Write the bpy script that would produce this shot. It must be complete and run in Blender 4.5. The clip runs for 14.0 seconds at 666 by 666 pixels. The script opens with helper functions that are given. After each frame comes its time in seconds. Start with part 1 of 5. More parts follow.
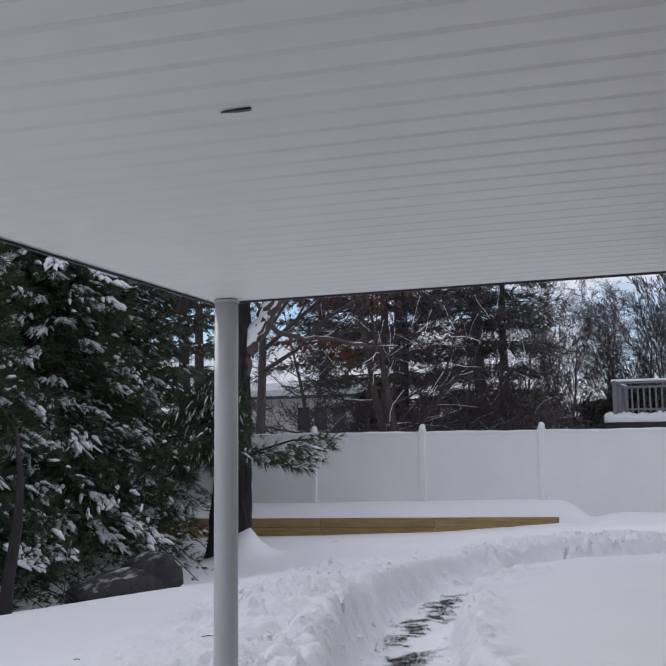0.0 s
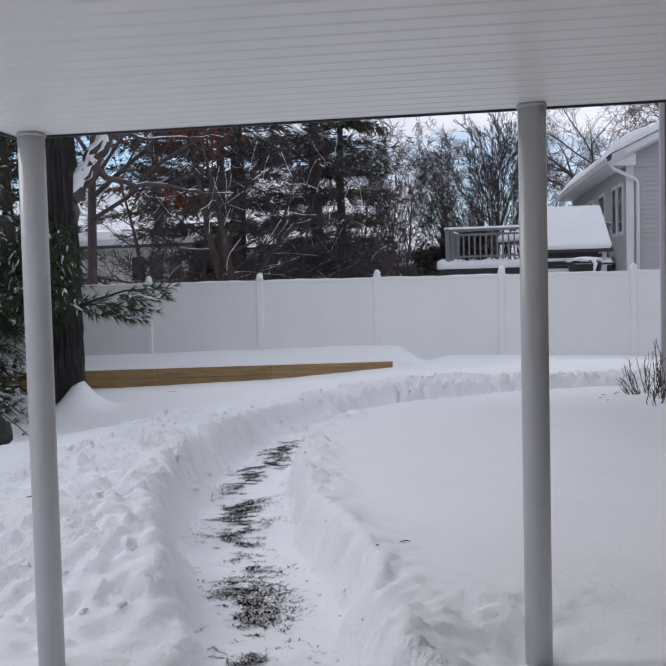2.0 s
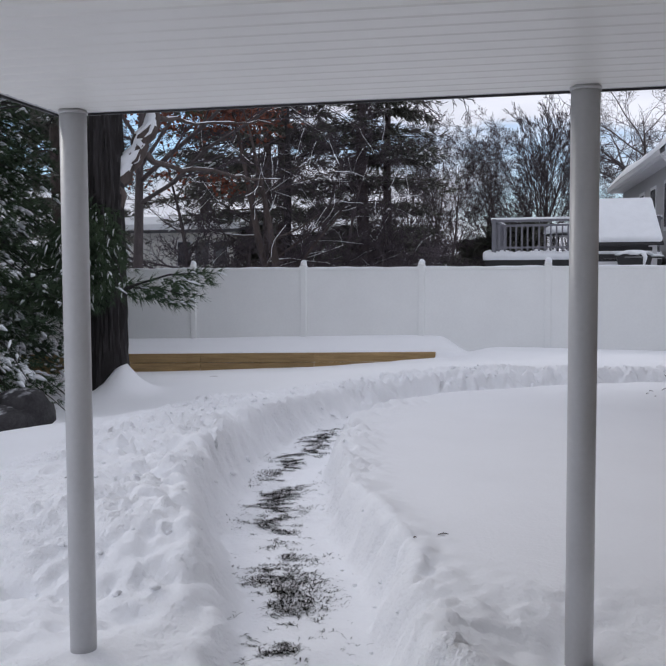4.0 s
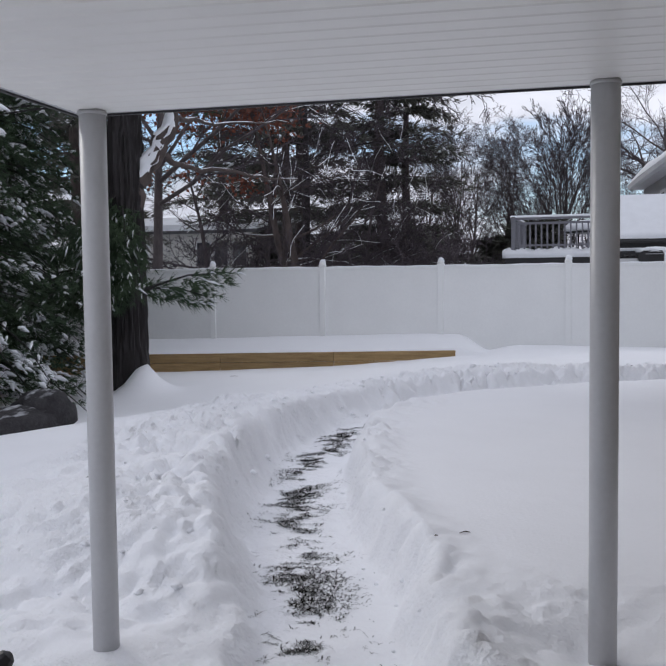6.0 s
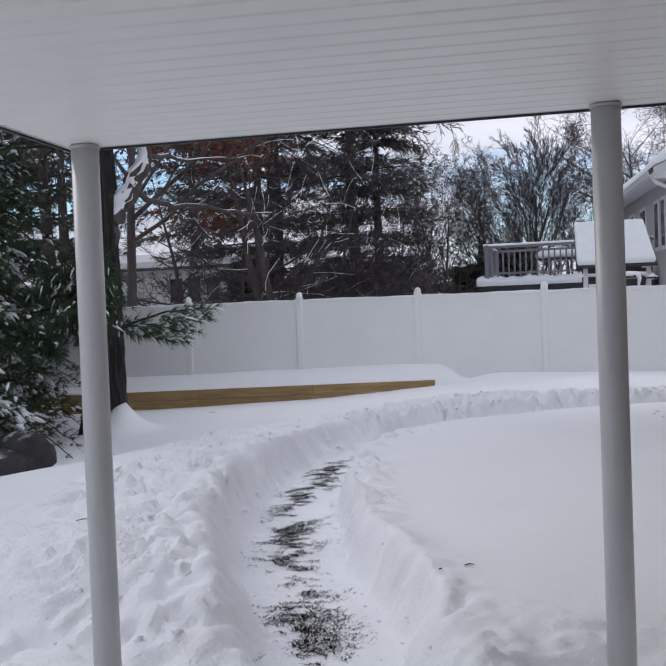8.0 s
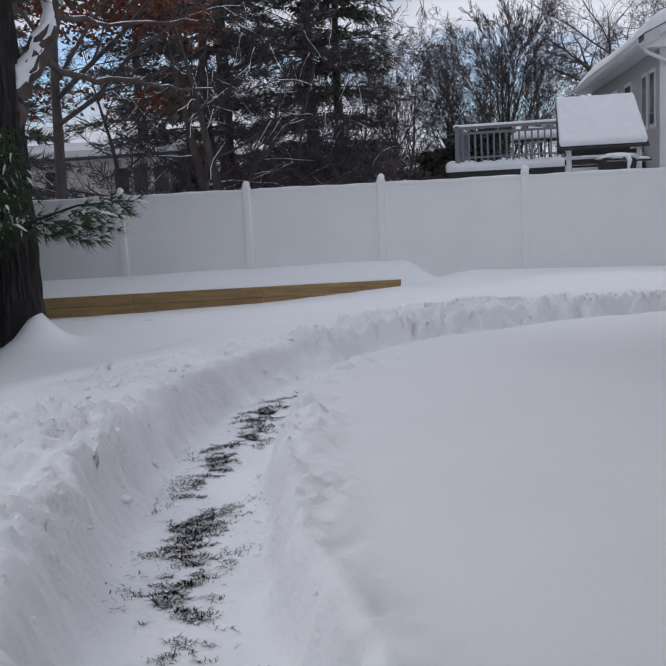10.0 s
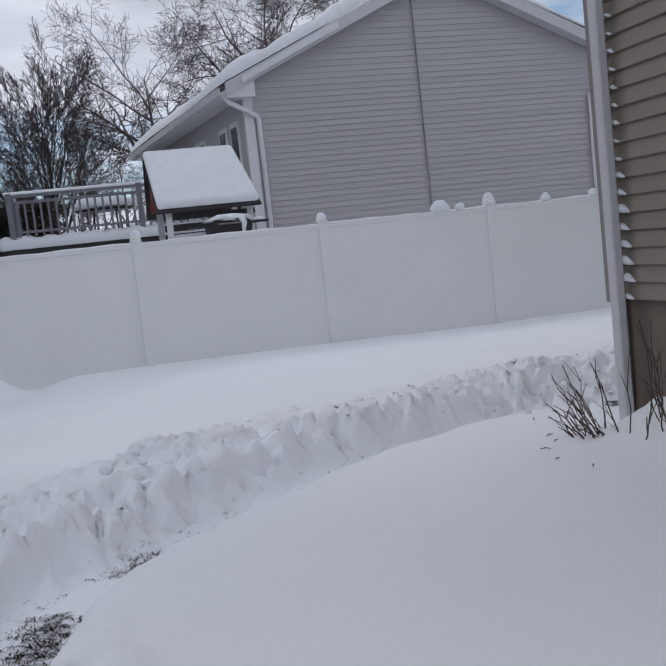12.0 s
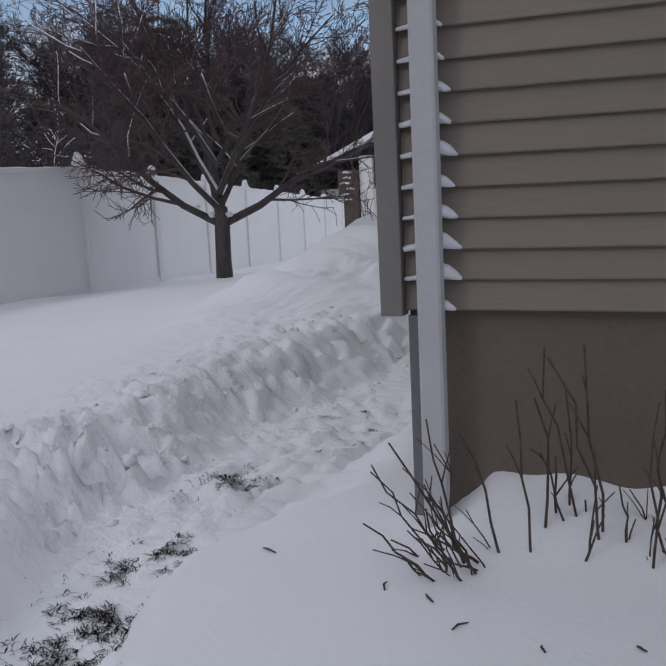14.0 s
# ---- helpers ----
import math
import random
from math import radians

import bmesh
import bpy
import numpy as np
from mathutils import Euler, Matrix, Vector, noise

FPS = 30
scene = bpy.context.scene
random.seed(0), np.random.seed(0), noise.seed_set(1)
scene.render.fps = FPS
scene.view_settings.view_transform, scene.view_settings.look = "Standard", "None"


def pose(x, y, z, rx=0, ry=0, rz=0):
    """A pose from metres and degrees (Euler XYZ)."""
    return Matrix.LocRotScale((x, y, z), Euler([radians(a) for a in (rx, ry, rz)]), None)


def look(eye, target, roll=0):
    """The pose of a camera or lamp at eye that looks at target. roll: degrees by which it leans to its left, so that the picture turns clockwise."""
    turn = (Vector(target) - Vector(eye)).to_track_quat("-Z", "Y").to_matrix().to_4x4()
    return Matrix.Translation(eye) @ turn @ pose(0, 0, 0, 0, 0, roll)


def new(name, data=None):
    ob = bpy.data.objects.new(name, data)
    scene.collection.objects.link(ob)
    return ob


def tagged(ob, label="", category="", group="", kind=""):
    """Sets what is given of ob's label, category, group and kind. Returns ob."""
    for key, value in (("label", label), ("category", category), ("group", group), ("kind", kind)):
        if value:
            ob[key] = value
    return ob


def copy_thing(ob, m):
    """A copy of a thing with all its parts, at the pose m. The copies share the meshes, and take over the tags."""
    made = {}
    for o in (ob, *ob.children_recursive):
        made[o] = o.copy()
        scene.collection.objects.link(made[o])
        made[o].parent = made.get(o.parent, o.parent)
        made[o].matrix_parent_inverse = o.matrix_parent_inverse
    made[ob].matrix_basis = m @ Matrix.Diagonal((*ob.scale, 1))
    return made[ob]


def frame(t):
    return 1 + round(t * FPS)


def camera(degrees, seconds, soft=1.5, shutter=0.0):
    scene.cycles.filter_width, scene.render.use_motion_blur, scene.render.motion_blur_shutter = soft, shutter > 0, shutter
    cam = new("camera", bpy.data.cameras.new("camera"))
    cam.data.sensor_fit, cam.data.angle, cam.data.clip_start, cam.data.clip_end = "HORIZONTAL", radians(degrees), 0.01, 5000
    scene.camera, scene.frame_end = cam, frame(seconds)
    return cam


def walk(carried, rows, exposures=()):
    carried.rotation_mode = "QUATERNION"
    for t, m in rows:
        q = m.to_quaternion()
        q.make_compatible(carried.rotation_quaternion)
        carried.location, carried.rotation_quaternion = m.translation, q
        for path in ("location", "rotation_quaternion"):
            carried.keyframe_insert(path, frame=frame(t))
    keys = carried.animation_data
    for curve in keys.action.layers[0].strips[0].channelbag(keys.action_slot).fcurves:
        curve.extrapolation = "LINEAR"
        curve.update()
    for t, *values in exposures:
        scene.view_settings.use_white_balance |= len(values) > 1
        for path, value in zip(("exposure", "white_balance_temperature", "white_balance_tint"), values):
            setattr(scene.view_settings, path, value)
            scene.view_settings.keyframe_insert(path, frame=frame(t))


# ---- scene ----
cam = camera(39.3, 14.0, soft=1.6)
walk(cam, [
    (0.0, look((4.875, -6.638, 1.567), (3.733, -3.885, 1.914), -0.66)),
    (0.5, look((5.003, -6.541, 1.563), (3.982, -3.723, 1.689), -0.64)),
    (1.0, look((5.017, -6.472, 1.551), (4.156, -3.601, 1.426), -0.84)),
    (1.5, look((4.929, -6.405, 1.553), (4.177, -3.507, 1.360), -0.31)),
    (2.0, look((4.821, -6.379, 1.568), (4.156, -3.457, 1.422), -1.38)),
    (2.5, look((4.821, -6.342, 1.564), (4.172, -3.414, 1.478), -0.85)),
    (3.0, look((4.824, -6.317, 1.563), (4.067, -3.415, 1.482), -0.22)),
    (3.5, look((4.817, -6.312, 1.552), (4.008, -3.426, 1.416), -0.14)),
    (3.7, look((4.812, -6.301, 1.554), (4.017, -3.413, 1.388), -0.16)),
    (5.8, look((4.822, -6.301, 1.550), (3.944, -3.439, 1.349), -0.63)),
    (6.0, look((4.810, -6.298, 1.548), (3.950, -3.429, 1.367), -0.67)),
    (6.5, look((4.786, -6.291, 1.554), (3.971, -3.406, 1.465), -0.73)),
    (7.0, look((4.746, -6.285, 1.551), (3.892, -3.410, 1.474), -1.36)),
    (7.5, look((4.712, -6.264, 1.550), (3.885, -3.381, 1.503), -2.21)),
    (8.0, look((4.686, -6.263, 1.544), (3.912, -3.365, 1.466), -2.18)),
    (8.2, look((4.689, -6.244, 1.541), (3.932, -3.342, 1.449), -2.11)),
    (10.3, look((4.194, -3.603, 1.556), (3.539, -0.710, 1.107), -3.33)),
    (10.5, look((4.047, -3.225, 1.568), (3.437, -0.307, 1.229), -4.55)),
    (10.7, look((3.877, -2.809, 1.506), (3.519, 0.166, 1.364), -5.17)),
    (11.0, look((3.743, -2.179, 1.498), (3.604, 0.817, 1.411), -5.35)),
    (11.4, look((3.522, -1.385, 1.550), (3.776, 1.603, 1.449), -10.43)),
    (11.5, look((3.455, -1.167, 1.543), (3.784, 1.808, 1.350), -7.89)),
    (11.8, look((3.266, -0.504, 1.526), (3.703, 2.456, 1.304), -5.95)),
    (12.0, look((3.150, -0.047, 1.524), (3.938, 2.832, 1.226), -6.28)),
    (12.1, look((3.101, 0.160, 1.506), (3.939, 3.025, 1.205), -5.54)),
    (12.5, look((2.903, 0.995, 1.549), (4.069, 3.744, 1.259), -6.74)),
    (12.8, look((2.836, 1.546, 1.516), (4.396, 4.083, 1.151), -4.93)),
    (13.0, look((2.846, 1.980, 1.495), (4.457, 4.481, 1.111), -5.96)),
    (13.2, look((2.838, 2.396, 1.476), (4.926, 4.505, 1.037), -4.48)),
    (13.5, look((2.964, 2.929, 1.495), (5.268, 4.835, 1.257), -1.71)),
    (13.6, look((2.968, 3.085, 1.518), (5.324, 4.941, 1.455), -2.97)),
    (13.8, look((3.123, 3.457, 1.485), (5.682, 5.010, 1.284), -5.81)),
    (14.0, look((3.292, 3.762, 1.449), (6.019, 4.911, 0.951), -2.87)),
], exposures=[(0.0, 0.22, 6380, 10), (0.5, 0.30, 6380, 10), (1.5, 0.34, 6380, 10), (8.2, 0.32, 6380, 10), (10.3, 0.06, 6320, 9), (11.5, 0.10, 6270, 8), (12.5, 0.02, 6270, 8), (13.3, -0.05, 6320, 9), (14.0, -0.09, 6320, 11)])

# ---- world and sun ----
SUN_ELEV, SUN_AZ = radians(34), radians(-60)   # azimuth clockwise from +y
world = bpy.data.worlds.new("overcast_sky")
scene.world = world
world.use_nodes = True
wn, wl = world.node_tree.nodes, world.node_tree.links
wn.clear()
w_out = wn.new("ShaderNodeOutputWorld")
w_bg = wn.new("ShaderNodeBackground")
w_sky = wn.new("ShaderNodeTexSky")
w_sky.sky_type = "NISHITA"
w_sky.sun_disc = False
w_sky.sun_elevation, w_sky.sun_rotation = SUN_ELEV, SUN_AZ
w_sky.air_density, w_sky.dust_density, w_sky.ozone_density = 1.0, 0.0, 4.0
w_tc = wn.new("ShaderNodeTexCoord")
w_map = wn.new("ShaderNodeMapping")
w_map.inputs["Scale"].default_value = (1.0, 1.0, 3.6)
w_noise = wn.new("ShaderNodeTexNoise")
w_noise.inputs["Scale"].default_value = 2.6
w_noise.inputs["Detail"].default_value = 7
w_noise.inputs["Roughness"].default_value = 0.55
w_ramp = wn.new("ShaderNodeValToRGB")
w_ramp.color_ramp.elements[0].position, w_ramp.color_ramp.elements[0].color = 0.455, (0.3, 0.3, 0.3, 1)
w_ramp.color_ramp.elements[1].position, w_ramp.color_ramp.elements[1].color = 0.575, (1, 1, 1, 1)
w_noise2 = wn.new("ShaderNodeTexNoise")
w_noise2.inputs["Scale"].default_value = 4.5
w_noise2.inputs["Detail"].default_value = 5
w_cloud = wn.new("ShaderNodeValToRGB")
w_cloud.color_ramp.elements[0].position, w_cloud.color_ramp.elements[0].color = 0.34, (4.5, 4.65, 5.3, 1)
w_cloud.color_ramp.elements[1].position, w_cloud.color_ramp.elements[1].color = 0.68, (7.2, 7.3, 8.1, 1)
w_mix = wn.new("ShaderNodeMixRGB")
wl.new(w_tc.outputs["Generated"], w_map.inputs["Vector"])
wl.new(w_map.outputs["Vector"], w_noise.inputs["Vector"])
wl.new(w_map.outputs["Vector"], w_noise2.inputs["Vector"])
w_sep, w_lift = wn.new("ShaderNodeSeparateXYZ"), wn.new("ShaderNodeMath")
w_lift.operation = "MULTIPLY_ADD"
w_lift.inputs[1].default_value = 1.5
w_low, w_abs = wn.new("ShaderNodeMath"), wn.new("ShaderNodeMath")
w_low.operation, w_abs.operation = "SUBTRACT", "ABSOLUTE"
w_low.inputs[1].default_value = 0.14
wl.new(w_tc.outputs["Generated"], w_sep.inputs["Vector"])
wl.new(w_sep.outputs["Z"], w_low.inputs[0])
wl.new(w_low.outputs["Value"], w_abs.inputs[0])
wl.new(w_abs.outputs["Value"], w_lift.inputs[0])
wl.new(w_noise.outputs["Fac"], w_lift.inputs[2])
wl.new(w_lift.outputs["Value"], w_ramp.inputs["Fac"])
wl.new(w_noise2.outputs["Fac"], w_cloud.inputs["Fac"])
wl.new(w_ramp.outputs["Color"], w_mix.inputs["Fac"])
w_deep = wn.new("ShaderNodeHueSaturation")
w_deep.inputs["Saturation"].default_value = 1.15
wl.new(w_sky.outputs["Color"], w_deep.inputs["Color"])
wl.new(w_deep.outputs["Color"], w_mix.inputs["Color1"])
wl.new(w_cloud.outputs["Color"], w_mix.inputs["Color2"])
wl.new(w_mix.outputs["Color"], w_bg.inputs["Color"])
w_bg.inputs["Strength"].default_value = 0.1
wl.new(w_bg.outputs["Background"], w_out.inputs["Surface"])

sun = new("sun", bpy.data.lights.new("sun", "SUN"))
sun.data.energy, sun.data.angle, sun.data.color = 0.4, radians(12), (1.0, 0.95, 0.88)
sun_dir = Vector((math.sin(SUN_AZ) * math.cos(SUN_ELEV), math.cos(SUN_AZ) * math.cos(SUN_ELEV), math.sin(SUN_ELEV)))
sun.matrix_world = look(sun_dir * 60, (0, 0, 0))


# ---- materials ----
def material(name, color, rough=0.6, metal=0.0, vary=0.12, scale=6.0, bump=0.0, bump_scale=40.0, dark=None, rand=0.0, spec=0.5, stretch=(1, 1, 1)):
    """A node material: base colour varied by two noises, fine relief, optional shift from piece to piece."""
    m = bpy.data.materials.new(name)
    m.use_nodes = True
    n, l = m.node_tree.nodes, m.node_tree.links
    b = n["Principled BSDF"]
    b.inputs["Roughness"].default_value, b.inputs["Metallic"].default_value = rough, metal
    b.inputs["Specular IOR Level"].default_value = spec
    tc, mp = n.new("ShaderNodeTexCoord"), n.new("ShaderNodeMapping")
    mp.inputs["Scale"].default_value = stretch
    l.new(tc.outputs["Object"], mp.inputs["Vector"])
    big, fine = n.new("ShaderNodeTexNoise"), n.new("ShaderNodeTexNoise")
    big.inputs["Scale"].default_value, big.inputs["Detail"].default_value = scale, 4
    fine.inputs["Scale"].default_value, fine.inputs["Detail"].default_value = bump_scale, 5
    l.new(mp.outputs["Vector"], big.inputs["Vector"])
    l.new(mp.outputs["Vector"], fine.inputs["Vector"])
    add = n.new("ShaderNodeMath")
    add.operation = "MULTIPLY_ADD"
    add.inputs[1].default_value, add.inputs[2].default_value = 0.4, 0.0
    l.new(fine.outputs["Fac"], add.inputs[0])
    both = n.new("ShaderNodeMath")
    both.operation = "MULTIPLY_ADD"
    both.inputs[1].default_value = 0.6
    l.new(big.outputs["Fac"], both.inputs[0])
    l.new(add.outputs["Value"], both.inputs[2])
    ramp = n.new("ShaderNodeValToRGB")
    lo = dark if dark else tuple(c * (1 - vary) for c in color)
    hi = color if dark else tuple(min(1, c * (1 + vary)) for c in color)
    ramp.color_ramp.elements[0].position, ramp.color_ramp.elements[0].color = 0.32, (*lo, 1)
    ramp.color_ramp.elements[1].position, ramp.color_ramp.elements[1].color = 0.68, (*hi, 1)
    l.new(both.outputs["Value"], ramp.inputs["Fac"])
    out = ramp.outputs["Color"]
    if rand:
        info, hsv = n.new("ShaderNodeObjectInfo"), n.new("ShaderNodeHueSaturation")
        rng = n.new("ShaderNodeMapRange")
        rng.inputs["To Min"].default_value, rng.inputs["To Max"].default_value = 1 - rand, 1 + rand
        l.new(info.outputs["Random"], rng.inputs["Value"])
        l.new(rng.outputs["Result"], hsv.inputs["Value"])
        l.new(out, hsv.inputs["Color"])
        out = hsv.outputs["Color"]
    l.new(out, b.inputs["Base Color"])
    if bump:
        bp = n.new("ShaderNodeBump")
        bp.inputs["Strength"].default_value, bp.inputs["Distance"].default_value = bump, 0.01
        l.new(fine.outputs["Fac"], bp.inputs["Height"])
        l.new(bp.outputs["Normal"], b.inputs["Normal"])
    return m


SNOW = material("snow", (0.93, 0.94, 0.965), 0.75, vary=0.02, scale=1.2, bump=0.3, bump_scale=45, spec=0.25)
SNOW_GROUND = material("lying_snow", (0.93, 0.94, 0.965), 0.75, vary=0.02, scale=1.2, bump=0.3, bump_scale=45, spec=0.25)
gn, gl = SNOW_GROUND.node_tree.nodes, SNOW_GROUND.node_tree.links
g_at, g_n1, g_n2 = gn.new("ShaderNodeAttribute"), gn.new("ShaderNodeTexNoise"), gn.new("ShaderNodeTexNoise")
g_at.attribute_name = "churn"
g_n1.inputs["Scale"].default_value, g_n1.inputs["Detail"].default_value, g_n1.inputs["Roughness"].default_value = 12, 5, 0.58
g_n2.inputs["Scale"].default_value, g_n2.inputs["Detail"].default_value = 42, 4
g_tc, g_add, g_mul, g_bump = gn.new("ShaderNodeTexCoord"), gn.new("ShaderNodeMath"), gn.new("ShaderNodeMath"), gn.new("ShaderNodeBump")
gl.new(g_tc.outputs["Object"], g_n1.inputs["Vector"])
gl.new(g_tc.outputs["Object"], g_n2.inputs["Vector"])
g_add.operation, g_mul.operation = "MULTIPLY_ADD", "MULTIPLY"
g_add.inputs[1].default_value = 0.4
gl.new(g_n2.outputs["Fac"], g_add.inputs[0])
gl.new(g_n1.outputs["Fac"], g_add.inputs[2])
gl.new(g_add.outputs["Value"], g_mul.inputs[0])
gl.new(g_at.outputs["Fac"], g_mul.inputs[1])
g_bump.inputs["Strength"].default_value, g_bump.inputs["Distance"].default_value = 0.7, 0.05
gl.new(g_mul.outputs["Value"], g_bump.inputs["Height"])
g_old = gn["Principled BSDF"].inputs["Normal"].links[0].from_node
gl.new(g_bump.outputs["Normal"], g_old.inputs["Normal"])
SNOW_SOFT = material("snow_clinging", (0.85, 0.87, 0.9), 0.8, vary=0.04, scale=6, bump=0.4, bump_scale=70, spec=0.2)
VINYL = material("white_vinyl", (0.84, 0.85, 0.845), 0.42, vary=0.03, scale=1.5, bump=0.04, bump_scale=25)
SOFFIT = material("soffit_vinyl", (0.90, 0.89, 0.86), 0.36, vary=0.035, scale=0.9, bump=0.05, bump_scale=8)
COLUMN = material("painted_metal_column", (0.57, 0.57, 0.58), 0.4, vary=0.05, scale=5, bump=0.05, bump_scale=60)
ALUM = material("aluminium_trim", (0.55, 0.55, 0.57), 0.45, vary=0.06, scale=4)
DARK_EDGE = material("dark_drip_edge", (0.06, 0.06, 0.065), 0.5, vary=0.2)
TIMBER = material("treated_timber", (0.47, 0.32, 0.15), 0.8, scale=3, bump=0.5, bump_scale=30, dark=(0.22, 0.14, 0.06), stretch=(0.6, 8, 8), rand=0.12)
SIDING_TAUPE = material("taupe_vinyl_siding", (0.245, 0.205, 0.175), 0.5, vary=0.07, scale=2.5, bump=0.12, bump_scale=30, rand=0.04, stretch=(1, 0.25, 3))
TRIM_TAUPE = material("taupe_trim", (0.24, 0.222, 0.208), 0.5, vary=0.06, scale=3, bump=0.05)
CONCRETE = material("painted_foundation", (0.17, 0.135, 0.11), 0.85, vary=0.12, scale=2.2, bump=0.5, bump_scale=45)
SIDING_GREY = material("grey_vinyl_siding", (0.44, 0.43, 0.44), 0.55, vary=0.05, scale=1.5, rand=0.03, stretch=(0.3, 1, 3))
HOUSE_WHITE = material("white_trim_paint", (0.72, 0.72, 0.74), 0.5, vary=0.05, scale=3)
SHINGLE = material("asphalt_shingle", (0.1, 0.1, 0.105), 0.9, vary=0.3, scale=8)
GLASS_DARK = material("window_glass", (0.03, 0.035, 0.045), 0.08, vary=0.2, scale=2, spec=0.7)
BARK_PINE = material("pine_bark", (0.036, 0.032, 0.034), 0.95, scale=9, bump=1.0, bump_scale=18, dark=(0.018, 0.015, 0.014), stretch=(1, 1, 0.25))
BARK_GREY = material("grey_bark", (0.115, 0.09, 0.082), 0.95, scale=8, bump=0.8, bump_scale=30, dark=(0.05, 0.038, 0.035), stretch=(1, 1, 0.3))
TWIG = material("bare_twigs", (0.095, 0.076, 0.086), 0.9, scale=5, dark=(0.048, 0.038, 0.045))
TWIG_RED = material("reddish_twigs", (0.15, 0.105, 0.105), 0.9, scale=5, dark=(0.075, 0.052, 0.055))
BARK_DARK = material("dark_bark", (0.12, 0.1, 0.1), 0.95, scale=8, bump=0.8, bump_scale=30, dark=(0.055, 0.045, 0.047), stretch=(1, 1, 0.3))
STICK = material("shrub_stems", (0.13, 0.095, 0.08), 0.85, scale=25, bump=0.5, bump_scale=90, dark=(0.045, 0.03, 0.027))
NEEDLE = material("pine_needles", (0.068, 0.1, 0.052), 0.75, scale=1.2, dark=(0.032, 0.055, 0.034), spec=0.25)
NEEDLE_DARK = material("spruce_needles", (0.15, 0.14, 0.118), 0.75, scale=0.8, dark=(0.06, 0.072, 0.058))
RUST_LEAF = material("dry_oak_leaves", (0.24, 0.075, 0.042), 0.8, scale=4, dark=(0.09, 0.035, 0.025))
GRASS = material("winter_grass", (0.026, 0.025, 0.022), 0.95, scale=14, bump=1.0, bump_scale=120, spec=0.1, dark=(0.010, 0.009, 0.008))
ROCK = material("dark_rock", (0.05, 0.047, 0.05), 0.9, scale=5, bump=1.0, bump_scale=25, dark=(0.014, 0.013, 0.015))
DECK_GREY = material("grey_deck_paint", (0.19, 0.19, 0.215), 0.6, vary=0.1, scale=4)
RED_WOOD = material("red_stained_wood", (0.22, 0.03, 0.035), 0.6, vary=0.2, scale=6, stretch=(1, 8, 8))
BLACK_METAL = material("black_metal", (0.02, 0.02, 0.022), 0.45, vary=0.3)
FAR_SIDING = material("pale_house_siding", (0.8, 0.79, 0.76), 0.6, vary=0.06, scale=1)
BRICK = material("brown_brick", (0.12, 0.095, 0.085), 0.9, vary=0.3, scale=7, bump=0.5)
# concrete made very pale so that it throws light up to the soffit
SLAB = material("bounce_bright_slab", (0.74, 0.75, 0.77), 0.9, vary=0.15, scale=2, bump=0.4)
METAL_GREY = material("grey_metal", (0.22, 0.22, 0.23), 0.5, metal=0.3, vary=0.1)



def dust_with_snow(m, lo, hi):
    """Lets snow lie on the upward sides of a material, broken up by its noise."""
    n, l = m.node_tree.nodes, m.node_tree.links
    b = n["Principled BSDF"]
    geo, sep = n.new("ShaderNodeNewGeometry"), n.new("ShaderNodeSeparateXYZ")
    l.new(geo.outputs["Normal"], sep.inputs["Vector"])
    tex = n.new("ShaderNodeTexNoise")
    tex.inputs["Scale"].default_value, tex.inputs["Detail"].default_value = 9, 6
    mul = n.new("ShaderNodeMath")
    mul.operation = "MULTIPLY"
    l.new(sep.outputs["Z"], mul.inputs[0])
    l.new(tex.outputs["Fac"], mul.inputs[1])
    rng = n.new("ShaderNodeMapRange")
    rng.inputs["From Min"].default_value, rng.inputs["From Max"].default_value = lo, hi
    l.new(mul.outputs["Value"], rng.inputs["Value"])
    mix = n.new("ShaderNodeMixRGB")
    old = b.inputs["Base Color"].links[0].from_socket
    l.new(rng.outputs["Result"], mix.inputs["Fac"])
    l.new(old, mix.inputs["Color1"])
    mix.inputs["Color2"].default_value = (0.8, 0.82, 0.86, 1)
    l.new(mix.outputs["Color"], b.inputs["Base Color"])
    return m


dust_with_snow(ROCK, 0.46, 0.78)


